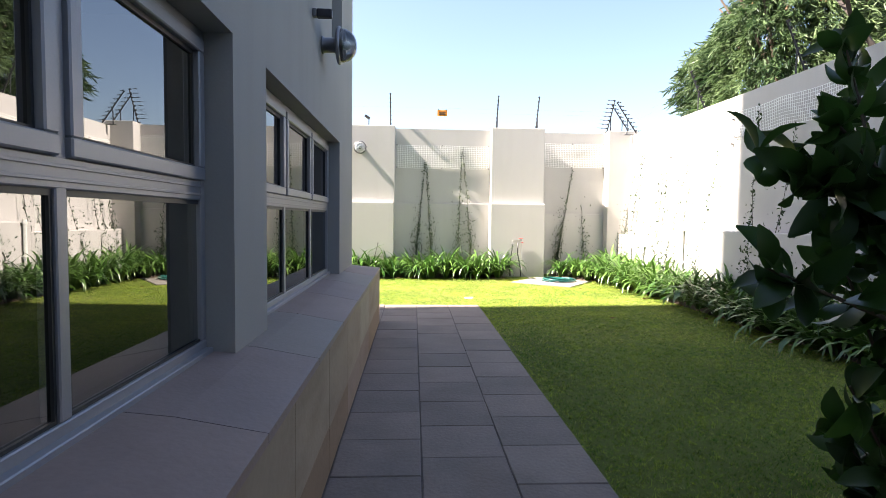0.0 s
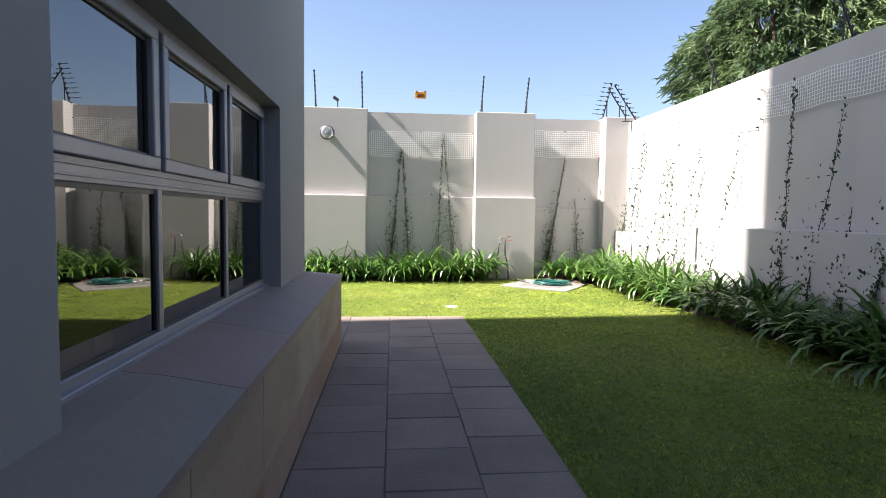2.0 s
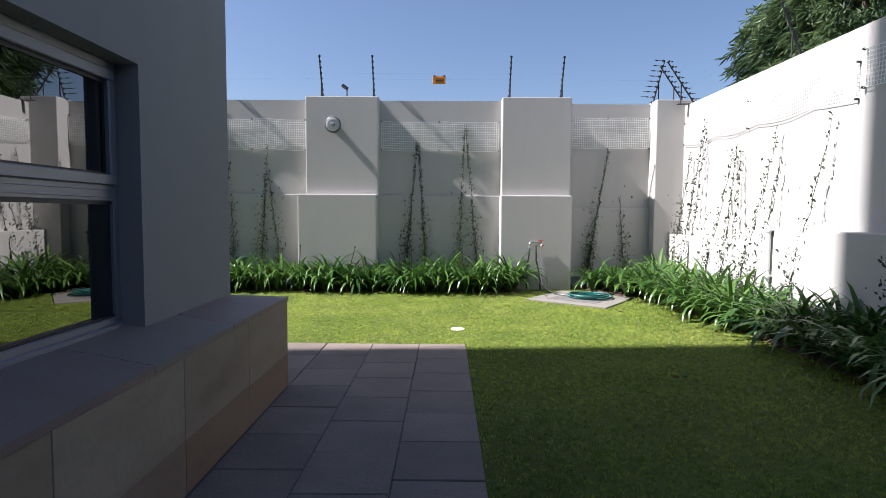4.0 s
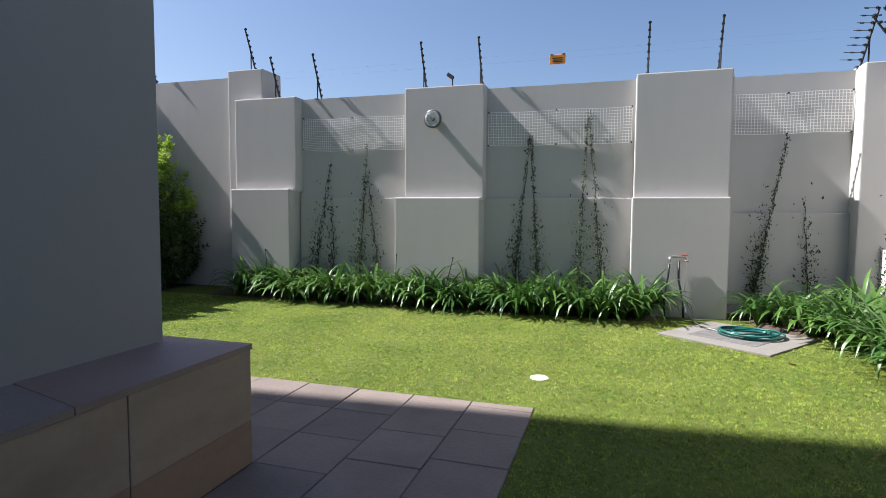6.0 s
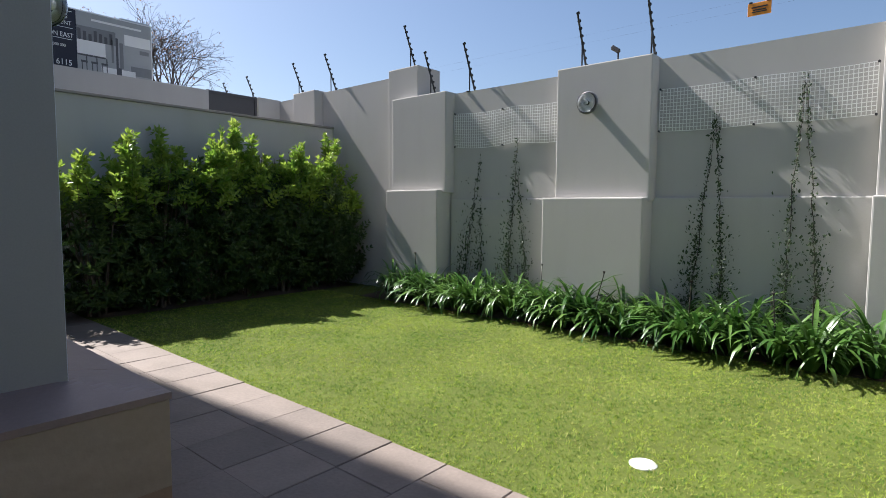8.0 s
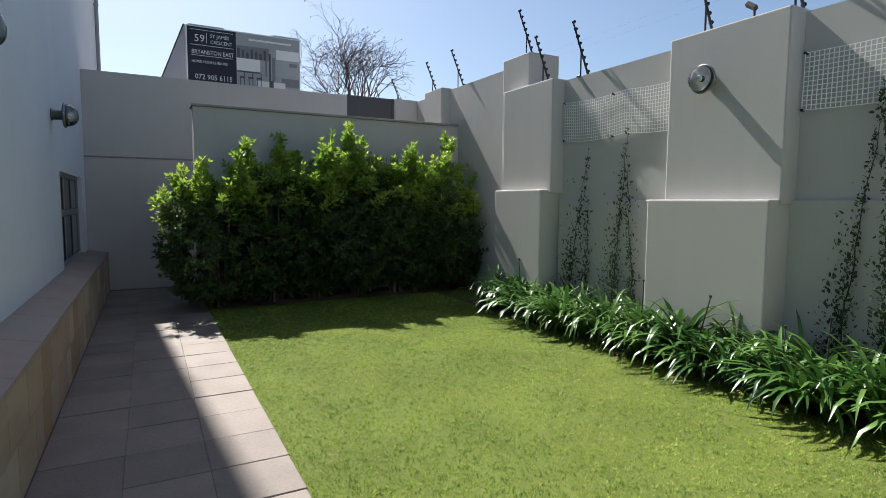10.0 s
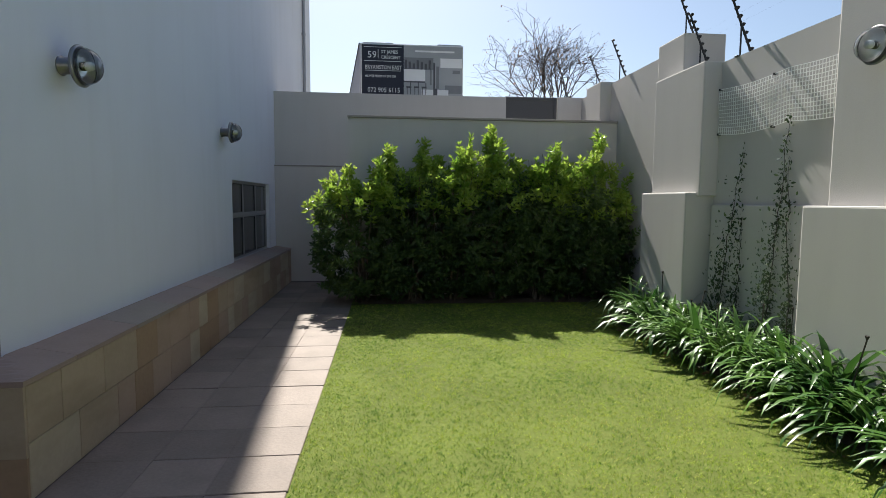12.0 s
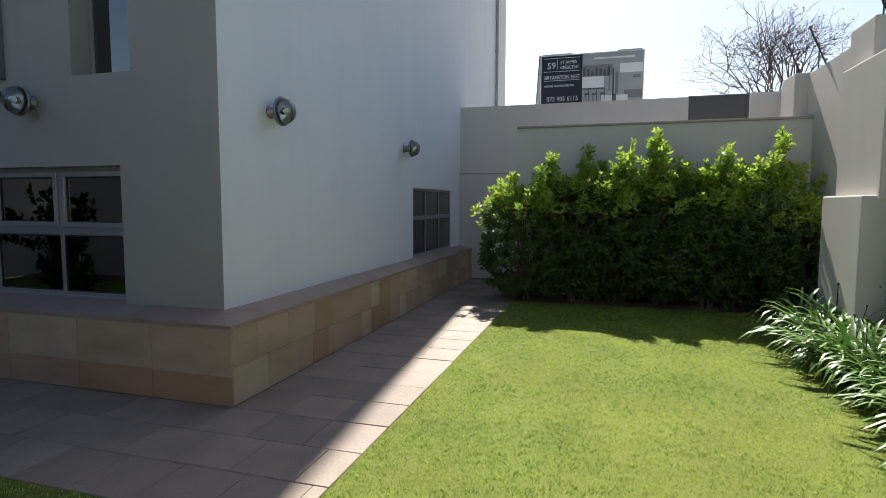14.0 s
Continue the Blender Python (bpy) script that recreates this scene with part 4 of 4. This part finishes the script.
def bare_tree(x, y, height, seed, label, leafy, spread):
    r = random.Random(seed)
    e = empty("bare_tree", x, y, 0)
    verts, faces, pts = [], [], []

    def limb(p, d, ln, rad, depth):
        q = p + d * ln
        k, sides = len(verts), 5 if depth < 3 else 3
        u = d.orthogonal().normalized()
        w = d.cross(u)
        for c, rr in ((p, rad), (q, rad * 0.68)):
            verts.extend([c + rr * (math.cos(2 * math.pi * i / sides) * u + math.sin(2 * math.pi * i / sides) * w) for i in range(sides)])
        faces.extend([(k + i, k + (i + 1) % sides, k + sides + (i + 1) % sides, k + sides + i) for i in range(sides)])
        if depth == 8:
            if r.random() < leafy:
                pts.append(q)
            return
        for n in range(2 if depth > 5 else r.choice((2, 3, 3))):
            nd = (d + Vector((r.gauss(0, spread * (0.5 + 0.3 * depth)), r.gauss(0, spread * (0.5 + 0.3 * depth)), r.gauss(0.0, 0.4)))).normalized()
            limb(q, nd, ln * r.uniform(0.62, 0.9), rad * 0.64, depth + 1)

    limb(Vector((0, 0, 0)), Vector((0, 0, 1)), height * 0.30, 0.125 * height / 6, 0)
    raw("branchwork", verts, faces, TWIG, e)["kind"] = "stuff"
    if pts:
        leaf_cloud("last_leaves", pts, [(0, 0, -1)] * len(pts), 0.11, DRY, e, 0.5, seed)["kind"] = "stuff"
    return tagged(e, label, "tree")


bare_tree(-27.6, 18.9, 8.6, 11, "leafless tree with thin grey twigs behind the wall", 0.3, 0.30)
bare_tree(9.5, 10.2, 8.5, 23, "leafless brown tree behind the boundary wall", 0.2, 0.36)

bb = empty("advertising_hoarding", -10.27, 9.26, 0.118)
bb.matrix_world = bb.matrix_world @ Matrix.Diagonal((0.935, 0.935, 0.935, 1))
BY0, BY1, BZ0, BZ1, SPLIT = 0.0, 2.55, 4.2, 5.68, 1.06
part("panel", boxed(-0.06, 0.0, BY0, BY1, BZ0, BZ1, 0.006, 1), BOARD_WHITE, bb)
SIDE = material("board_side_sheet", (0.42, 0.42, 0.47), 0.6, spread=0.08, grain=5, bump=0.0)
rake = ((-0.065, BZ1), (-0.2, BZ1), (-3.1, 4.86), (-3.1, BZ0 - 0.3), (-0.065, BZ0 - 0.3))
raw("side_panel", [(x, y + 0.155 * (x + 0.065), z) for y in (-0.03, 0.0) for x, z in rake], [(0, 1, 2, 3, 4), (9, 8, 7, 6, 5)] + [(k, k + 5, (k + 1) % 5 + 5, (k + 1) % 5) for k in range(5)], SIDE, bb)["label"] = "pale grey raking side sheet"
part("edge_rail", rod(bmesh.new(), (-0.1, -0.035, BZ1 + 0.01), (-3.1, -0.5, 4.87), 0.022, None, 6), DARK_METAL, bb)
part("name_panel", boxed(0.002, 0.008, BY0 + 0.02, SPLIT, BZ0 + 0.02, BZ1 - 0.03), NAVY, bb, "dark navy text panel")
part("picture_panel", boxed(0.002, 0.008, SPLIT + 0.004, BY1 - 0.02, BZ0 + 0.02, BZ1 - 0.03), BOARD_GREY, bb, "printed picture of a pale room")
BOARD_MID = material("board_mid_grey", (0.20, 0.205, 0.215), 0.5, spread=0.15, grain=8, bump=0.0)


def print_block(mat, u0, u1, v0, v1, depth=0.0):
    """A flat printed shape of the picture, in shares of its width and, downwards, of its height."""
    wide, high = BY1 - 0.02 - SPLIT - 0.004, BZ1 - 0.05 - BZ0
    part("print_block", boxed(0.009, 0.0105 + depth, SPLIT + 0.004 + u0 * wide, SPLIT + 0.004 + u1 * wide, BZ1 - 0.03 - v1 * high, BZ1 - 0.03 - v0 * high), mat, bb)


print_block(BOARD_WHITE, 0.19, 0.86, 0.075, 0.105)                     # faint heading
print_block(BOARD_MID, 0.0, 0.5, 0.20, 0.40)                           # planting seen through the window
for k in range(7):
    print_block(BOARD_DARK, 0.01 + 0.068 * k, 0.05 + 0.068 * k, 0.24 + 0.03 * (k % 3), 0.40, 0.001)
print_block(BOARD_WHITE, 0.0, 0.36, 0.40, 0.60, 0.0015)                # pale counter front
print_block(BOARD_DARK, 0.0, 0.36, 0.60, 0.625, 0.001)
for u in (0.04, 0.17, 0.30):                                           # three chairs
    print_block(BOARD_DARK, u, u + 0.085, 0.69, 0.72, 0.001)
    print_block(BOARD_DARK, u + 0.065, u + 0.08, 0.62, 0.70, 0.0015)
    for du in (0.008, 0.066):
        print_block(BOARD_DARK, u + du, u + du + 0.012, 0.72, 0.83, 0.001)
print_block(BOARD_MID, 0.44, 0.47, 0.30, 0.66, 0.001)
print_block(BOARD_DARK, 0.50, 0.53, 0.28, 0.72, 0.001)
print_block(BOARD_MID, 0.55, 0.60, 0.34, 0.72, 0.001)
print_block(BOARD_WHITE, 0.62, 0.99, 0.20, 0.36)                       # light room wall
print_block(BOARD_MID, 0.83, 0.96, 0.40, 0.46, 0.001)
print_block(BOARD_MID, 0.70, 0.99, 0.66, 0.80)
print_block(BOARD_WHITE, 0.30, 0.76, 0.74, 0.93, 0.0008)               # pale floor and table
print_block(BOARD_DARK, 0.50, 0.57, 0.72, 0.84, 0.002)
print_block(BOARD_DARK, 0.28, 0.76, 0.93, 0.965, 0.001)
for y0 in (0.15, 1.3, 2.4):
    part("post", boxed(-0.16, -0.065, y0 - 0.04, y0 + 0.04, -0.2, BZ1 - 0.1, 0.004, 1), DARK_METAL, bb)
for y0, y1 in ((0.05, 0.8), (1.9, 2.5)):
    part("top_rail", boxed(-0.05, -0.01, y0, y1, BZ1, BZ1 + 0.03, 0.004, 1), STEEL, bb)


def lettering(text, y, z, size, mat, parent, squeeze=1.0):
    """Raised letters on the hoarding, read from +x."""
    cu = bpy.data.curves.new("lettering", "FONT")
    cu.body, cu.size, cu.extrude, cu.resolution_u = text, size, 0.002, 2
    ob = new("lettering_source", cu)
    me = bpy.data.meshes.new_from_object(ob.evaluated_get(bpy.context.evaluated_depsgraph_get()))
    bpy.data.objects.remove(ob)
    me.materials.clear()
    me.materials.append(mat)
    t = new("lettering", me)
    t.parent = parent
    t.matrix_local = Matrix.Translation((0.012, y, z)) @ Matrix(((0, 0, 1, 0), (1, 0, 0, 0), (0, 1, 0, 0), (0, 0, 0, 1))) @ Matrix.Diagonal((squeeze, 1, 1, 1))
    return t


lettering("59", 0.16, 5.33, 0.23, BOARD_WHITE, bb)
lettering("ST JAMES", 0.50, 5.44, 0.115, BOARD_WHITE, bb, 0.9)
lettering("CRESCENT", 0.50, 5.31, 0.115, BOARD_WHITE, bb, 0.85)
lettering("BRYANSTON EAST", 0.10, 5.06, 0.135, BOARD_WHITE, bb, 0.80)
lettering("HOMES FROM R3 000 000", 0.10, 4.86, 0.085, BOARD_WHITE, bb, 0.80)
lettering("072 905 6115", 0.16, 4.5, 0.165, BOARD_WHITE, bb, 0.88)
part("rule", boxed(0.009, 0.011, 0.1, 0.98, 5.02, 5.03), BOARD_WHITE, bb)
part("rule", boxed(0.009, 0.011, 0.42, 0.43, 5.31, 5.54), BOARD_WHITE, bb)
part("print_bar", boxed(0.009, 0.011, 0.16, 0.95, 4.41, 4.44), BOARD_WHITE, bb, "unreadable small line of print")
for z0 in (5.25, 5.585):
    part("rule", boxed(0.009, 0.011, 0.08, 1.0, z0, z0 + 0.01), BOARD_WHITE, bb)
tagged(bb, "navy and grey advertising hoarding standing behind the rear wall", "hoarding")


# ---- house fittings ----
lv = tagged(empty("louvre_unit", HOUSE_X, 4.5, 3.13), "dark grey louvred grille box on the house wall", "louvre")
part("casing", box(box(boxed(0, 0.09, -0.23, -0.20, 0, 1.2, 0.004, 1), 0, 0.09, 0.20, 0.23, 0, 1.2, 0.004, 1), 0, 0.088, -0.2, 0.2, 0, 0.03, 0.004, 1), LAMP_GREY, lv)
for k in range(11):
    part("slat", boxed(0.01, 0.08, -0.2, 0.2, 0.08 + 0.1 * k, 0.13 + 0.1 * k, 0.004, 1), LAMP_GREY, lv)
sc = tagged(empty("house_camera", HOUSE_X, 4.66, 2.98), "small dark security camera on the house wall", "camera")
part("mount", boxed(0, 0.03, -0.03, 0.03, -0.03, 0.03, 0.006), LAMP_GREY, sc)
part("body", boxed(0.03, 0.15, -0.03, 0.03, -0.035, 0.03, 0.012), DARK_METAL, sc)

dp = tagged(empty("downpipe", -13.9, HOUSE_Y + 0.06, 4.0), "pale grey rainwater downpipe on the house corner", "downpipe")
part("pipe", rod(bmesh.new(), (0, 0, -4.0), (0, 0, 7.0), 0.045, None, 12), ALU, dp)
for zz in (-2.5, 0.6, 2.6, 4.6):
    part("pipe_clip", rod(boxed(-0.06, 0.06, -0.06, -0.03, zz - 0.02, zz + 0.02), (0, 0, zz - 0.02), (0, 0, zz + 0.02), 0.056, None, 12), ALU, dp)
fl = tagged(empty("floodlight", -1.15, 14.42, TOP), "small dark floodlight on a short stalk on the wall", "floodlight")
part("stalk", rod(bmesh.new(), (0, 0, -0.02), (0, 0, 0.22), 0.012), DARK_METAL, fl)
hd = part("head", boxed(-0.07, 0.07, -0.03, 0.03, -0.025, 0.025, 0.008), DARK_METAL, fl)
hd.matrix_local = pose(-0.04, 0, 0.27, -30, 35, 0)
cd = tagged(empty("wall_conduit", EAST - 0.006, 6.98, 1.26), "thin dark cable running up the boundary wall", "cable")
part("cable", rod(bmesh.new(), (0, 0, 0), (0, 0, 2.25), 0.009), BLACK_PLASTIC, cd)

# ---- lawn blades ----
def blades(name, n, seed):
    g = np.random.default_rng(seed)
    x, y = g.uniform(-6.7, 4.75, n), g.uniform(-1.0, 13.5, n)
    keep = ~((x < PATH_X + 0.006) & (y < PATH_Y + 0.006)) & ~((x > 4.55) & (y < 12.9)) & ~((y > 13.32) & (x < 2.2)) & ~((x > 3.6) & (y > 12.95)) & ~((x < -6.72) & (y > 9.2))
    ca, sa = math.cos(radians(53)), math.sin(radians(53))
    keep &= ~((np.abs((x - 3.15) * ca + (y - 12.58) * sa) < 0.66) & (np.abs((y - 12.58) * ca - (x - 3.15) * sa) < 0.68)) & (np.hypot(x - 1.0, y - 10.08) > 0.04 + 0.055 * g.uniform(0, 1, len(x)))
    # worn spots: thin places a hand wide where the thatch shows, and broader yellowed patches
    def patch(size, seed2):
        q = np.random.default_rng(seed2).uniform(0, 1, (400, 400))
        u, v = (x + 8) / size, (y + 3) / size
        i, j = u.astype(int), v.astype(int)
        a, b = u - i, v - j
        a, b = a * a * (3 - 2 * a), b * b * (3 - 2 * b)
        return (q[i, j] * (1 - a) + q[i + 1, j] * a) * (1 - b) + (q[i, j + 1] * (1 - a) + q[i + 1, j + 1] * a) * b
    thin = patch(0.07, 61) * 0.6 + patch(0.16, 62) * 0.4
    yellow = patch(1.1, 63) * 0.6 + patch(0.4, 64) * 0.4
    keep &= g.uniform(0, 1, len(x)) < np.clip(2.2 - 2.2 * thin, 0.25, 1.0)
    dry = g.uniform(0, 1, len(x)) < np.clip(0.8 * (yellow - 0.38) + 0.01 * (x - 1.0), 0.03, 0.22)
    x, y, dry = x[keep], y[keep], dry[keep]
    n = len(x)
    # tufts: blades of one tuft share a height and a lean
    cell = 0.036
    px, py = x + g.normal(0, 0.008, n), y + g.normal(0, 0.008, n)
    ci, cj = ((px + 10) / cell).astype(int) % 512, ((py + 10) / cell).astype(int) % 512
    tall, turn = g.uniform(0.35, 1.75, (512, 512))[ci, cj], g.uniform(0, 2 * math.pi, (512, 512))[ci, cj]
    h = g.uniform(0.007, 0.018, n) * tall
    lean = g.uniform(0.4, 1.5, n) * h
    b = turn + g.normal(0, 0.6, n)
    a = b + math.pi / 2 + g.normal(0, 0.5, n)
    w = g.uniform(0.0016, 0.0034, n)
    z = np.full(n, -0.013)
    v = np.stack([np.stack([x - np.cos(a) * w, y - np.sin(a) * w, z], 1), np.stack([x + np.cos(a) * w, y + np.sin(a) * w, z], 1), np.stack([x + np.cos(b) * lean, y + np.sin(b) * lean, z + h], 1)], 1).reshape(-1, 3)
    me = bpy.data.meshes.new(name)
    me.vertices.add(3 * n)
    me.vertices.foreach_set("co", v.ravel())
    me.loops.add(3 * n)
    me.loops.foreach_set("vertex_index", np.arange(3 * n))
    me.polygons.add(n)
    me.polygons.foreach_set("loop_start", np.arange(0, 3 * n, 3))
    me.update(calc_edges=True)
    me.materials.append(BLADE)
    me.materials.append(STRAW)
    me.polygons.foreach_set("material_index", dry.astype(np.int32))
    return tagged(new(name, me), "short mown green lawn grass with yellowish patches", "grass", kind="stuff")


blades("lawn_grass", 1350000, 9)


# ---- dry leaves fallen along the beds ----
g = np.random.default_rng(31)
fx = np.concatenate([g.uniform(-4.7, 2.2, 70), g.normal(4.4, 0.12, 90), g.uniform(1.3, 4.3, 6)])
fy = np.concatenate([g.normal(13.2, 0.07, 70), g.uniform(4.0, 13.0, 90), g.uniform(8.0, 12.5, 6)])
fallen = leaf_cloud("fallen_leaves", np.stack([fx, fy, np.full(len(fx), 0.008)], 1), np.stack([g.normal(0, 1, len(fx)), g.normal(0, 1, len(fx)), np.full(len(fx), 0.05)], 1), 0.07, DRY, None, 0.35, 3, 0.1, 0.05)
tagged(fallen, "dry brown leaves fallen along the bed edges", "fallen leaves", kind="stuff")


# ---- pieces: pavers, ledge slabs, sandstone tiles ----
def piece_mesh(name, sx, sy, sz, mat, bevel=0.006):
    bm = boxed(0, sx, 0, sy, 0, sz, bevel, 1)
    me = bpy.data.meshes.new(name)
    bm.to_mesh(me)
    bm.free()
    me.materials.append(mat)
    return me


pv_root = structure(empty("pavement", 0, 0, 0), "square pinkish-grey stone pavers laid in staggered rows", "paving")
PM = piece_mesh("paver", 0.501, 0.495, 0.04, PAVER, 0.005)
r = random.Random(8)


def lay(m):
    ob = new("paver", PM)
    ob.parent = pv_root
    ob.matrix_world = m @ pose(0, 0, r.uniform(-0.003, 0.002), r.gauss(0, 0.15), r.gauss(0, 0.15), r.gauss(0, 0.15))


COL = (PATH_X - PLINTH_X) / 3
for c, shift in enumerate((0.0, 0.27, 0.11)):
    yy = PATH_Y - 0.5 - shift
    while yy > SOUTH + 0.3 and yy > -2.5:
        lay(pose(PLINTH_X + c * COL + 0.004, yy + 0.003, -0.04))
        yy -= 0.5
    if shift:
        me = piece_mesh("paver", 0.501, shift - 0.006, 0.04, PAVER, 0.005)
        ob = new("paver", me)
        ob.parent = pv_root
        ob.matrix_world = pose(PLINTH_X + c * COL + 0.004, PATH_Y - shift + 0.003, -0.04)
for c, shift in enumerate((0.05, 0.31, 0.0)):
    xx = PLINTH_X - 0.5 - shift + (0.05 if c == 0 else 0.31 if c == 1 else 0)
    while xx > WEST:
        lay(pose(xx + 0.498, PLINTH_Y + c * 0.5 + 0.0015, -0.04, 0, 0, 90))
        xx -= 0.5
lg = structure(empty("ledge", 0, 0, 0), "smooth stone ledge slabs capping the plinth", "ledge")


def slab_piece(x0, x1, y0, y1, z0, z1, mat, root, name, bevel=0.006):
    me = piece_mesh(name, x1 - x0 - 0.005, y1 - y0 - 0.005, z1 - z0, mat, bevel)
    ob = new(name, me)
    ob.parent = root
    ob.matrix_world = pose(x0 + 0.0025, y0 + 0.0025, z0)



def ledge_height(x, y):
    """The ledge falls outwards to both of its free edges."""
    return LEDGE_Z + 0.19 * min(max(0.0, PLINTH_X + 0.008 - x), max(0.0, PLINTH_Y + 0.008 - y), 0.45)


def ledge_slab(x0, x1, y0, y1, n):
    x0, x1, y0, y1 = x0 + 0.0025, x1 - 0.0025, y0 + 0.0025, y1 - 0.0025
    grid = [(x0 + (x1 - x0) * i / n, y0 + (y1 - y0) * j / n) for j in range(n + 1) for i in range(n + 1)]
    verts = [(x, y, ledge_height(x, y) + dz) for dz in (-0.034, 0.0) for x, y in grid]
    k = (n + 1) ** 2
    faces = [(q, q + n + 1, q + n + 2, q + 1) for j in range(n) for i in range(n) for q in (j * (n + 1) + i,)]
    faces += [tuple(v + k for v in reversed(f)) for f in faces]
    rim = [i for i in range(n)] + [i * (n + 1) + n for i in range(n)] + [n * (n + 1) + n - i for i in range(n)] + [(n - i) * (n + 1) for i in range(n)]
    faces += [(a, b, b + k, a + k) for a, b in zip(rim, rim[1:] + rim[:1])]
    bm = bmesh.new()
    vs = [bm.verts.new(v) for v in verts]
    for f in faces:
        bm.faces.new([vs[q] for q in f])
    top = [e for e in bm.edges if e.calc_face_angle(0) > 1.0 and min(v.co.z - ledge_height(v.co.x, v.co.y) for v in e.verts) > -0.01]
    bmesh.ops.bevel(bm, geom=top, offset=0.006, segments=2, affect="EDGES")
    part("slab", bm, LEDGES[len(lg.children) % 3], lg)


ledge_slab(-1.02, PLINTH_X + 0.008, PLINTH_Y + 0.008 - 1.16, PLINTH_Y + 0.008, 12)
yy = PLINTH_Y + 0.008 - 1.16
while yy > SOUTH:
    ledge_slab(-1.02, PLINTH_X + 0.008, yy - 0.92, yy, 2)
    yy -= 0.92
xx = -1.022
while xx > -9.5:
    ledge_slab(max(xx - 0.92, -9.62), xx, HOUSE_Y - 0.2, PLINTH_Y + 0.008, 2)
    xx -= 0.92
cl = structure(empty("cladding", 0, 0, 0), "buff and ochre sandstone tiles facing the plinth", "cladding")
HALF = (LEDGE_Z - 0.034) * 0.5
yy = PLINTH_Y
while yy > SOUTH:
    wd = r.uniform(0.84, 0.95)
    low = HALF * r.uniform(0.7, 0.8)
    slab_piece(PLINTH_X - 0.025, PLINTH_X, yy - wd, yy, low, 2 * HALF - 0.003, SANDS[r.choice((0, 0, 2))], cl, "tile", 0.002)
    slab_piece(PLINTH_X - 0.025, PLINTH_X, yy - wd, yy, 0, low - 0.001, SANDS[r.choice((1, 1, 3))], cl, "tile", 0.002)
    yy -= wd
for k in range(2):
    xx = PLINTH_X - 0.026
    while xx > -9.5:
        wd = r.choice((0.3, 0.36, 0.42, 0.55))
        slab_piece(max(xx - wd, -9.62), xx, PLINTH_Y - 0.025, PLINTH_Y, k * HALF, (k + 1) * HALF - 0.003, SANDS[r.choice((0, 0, 1, 2, 3))], cl, "tile", 0.003)
        xx -= wd
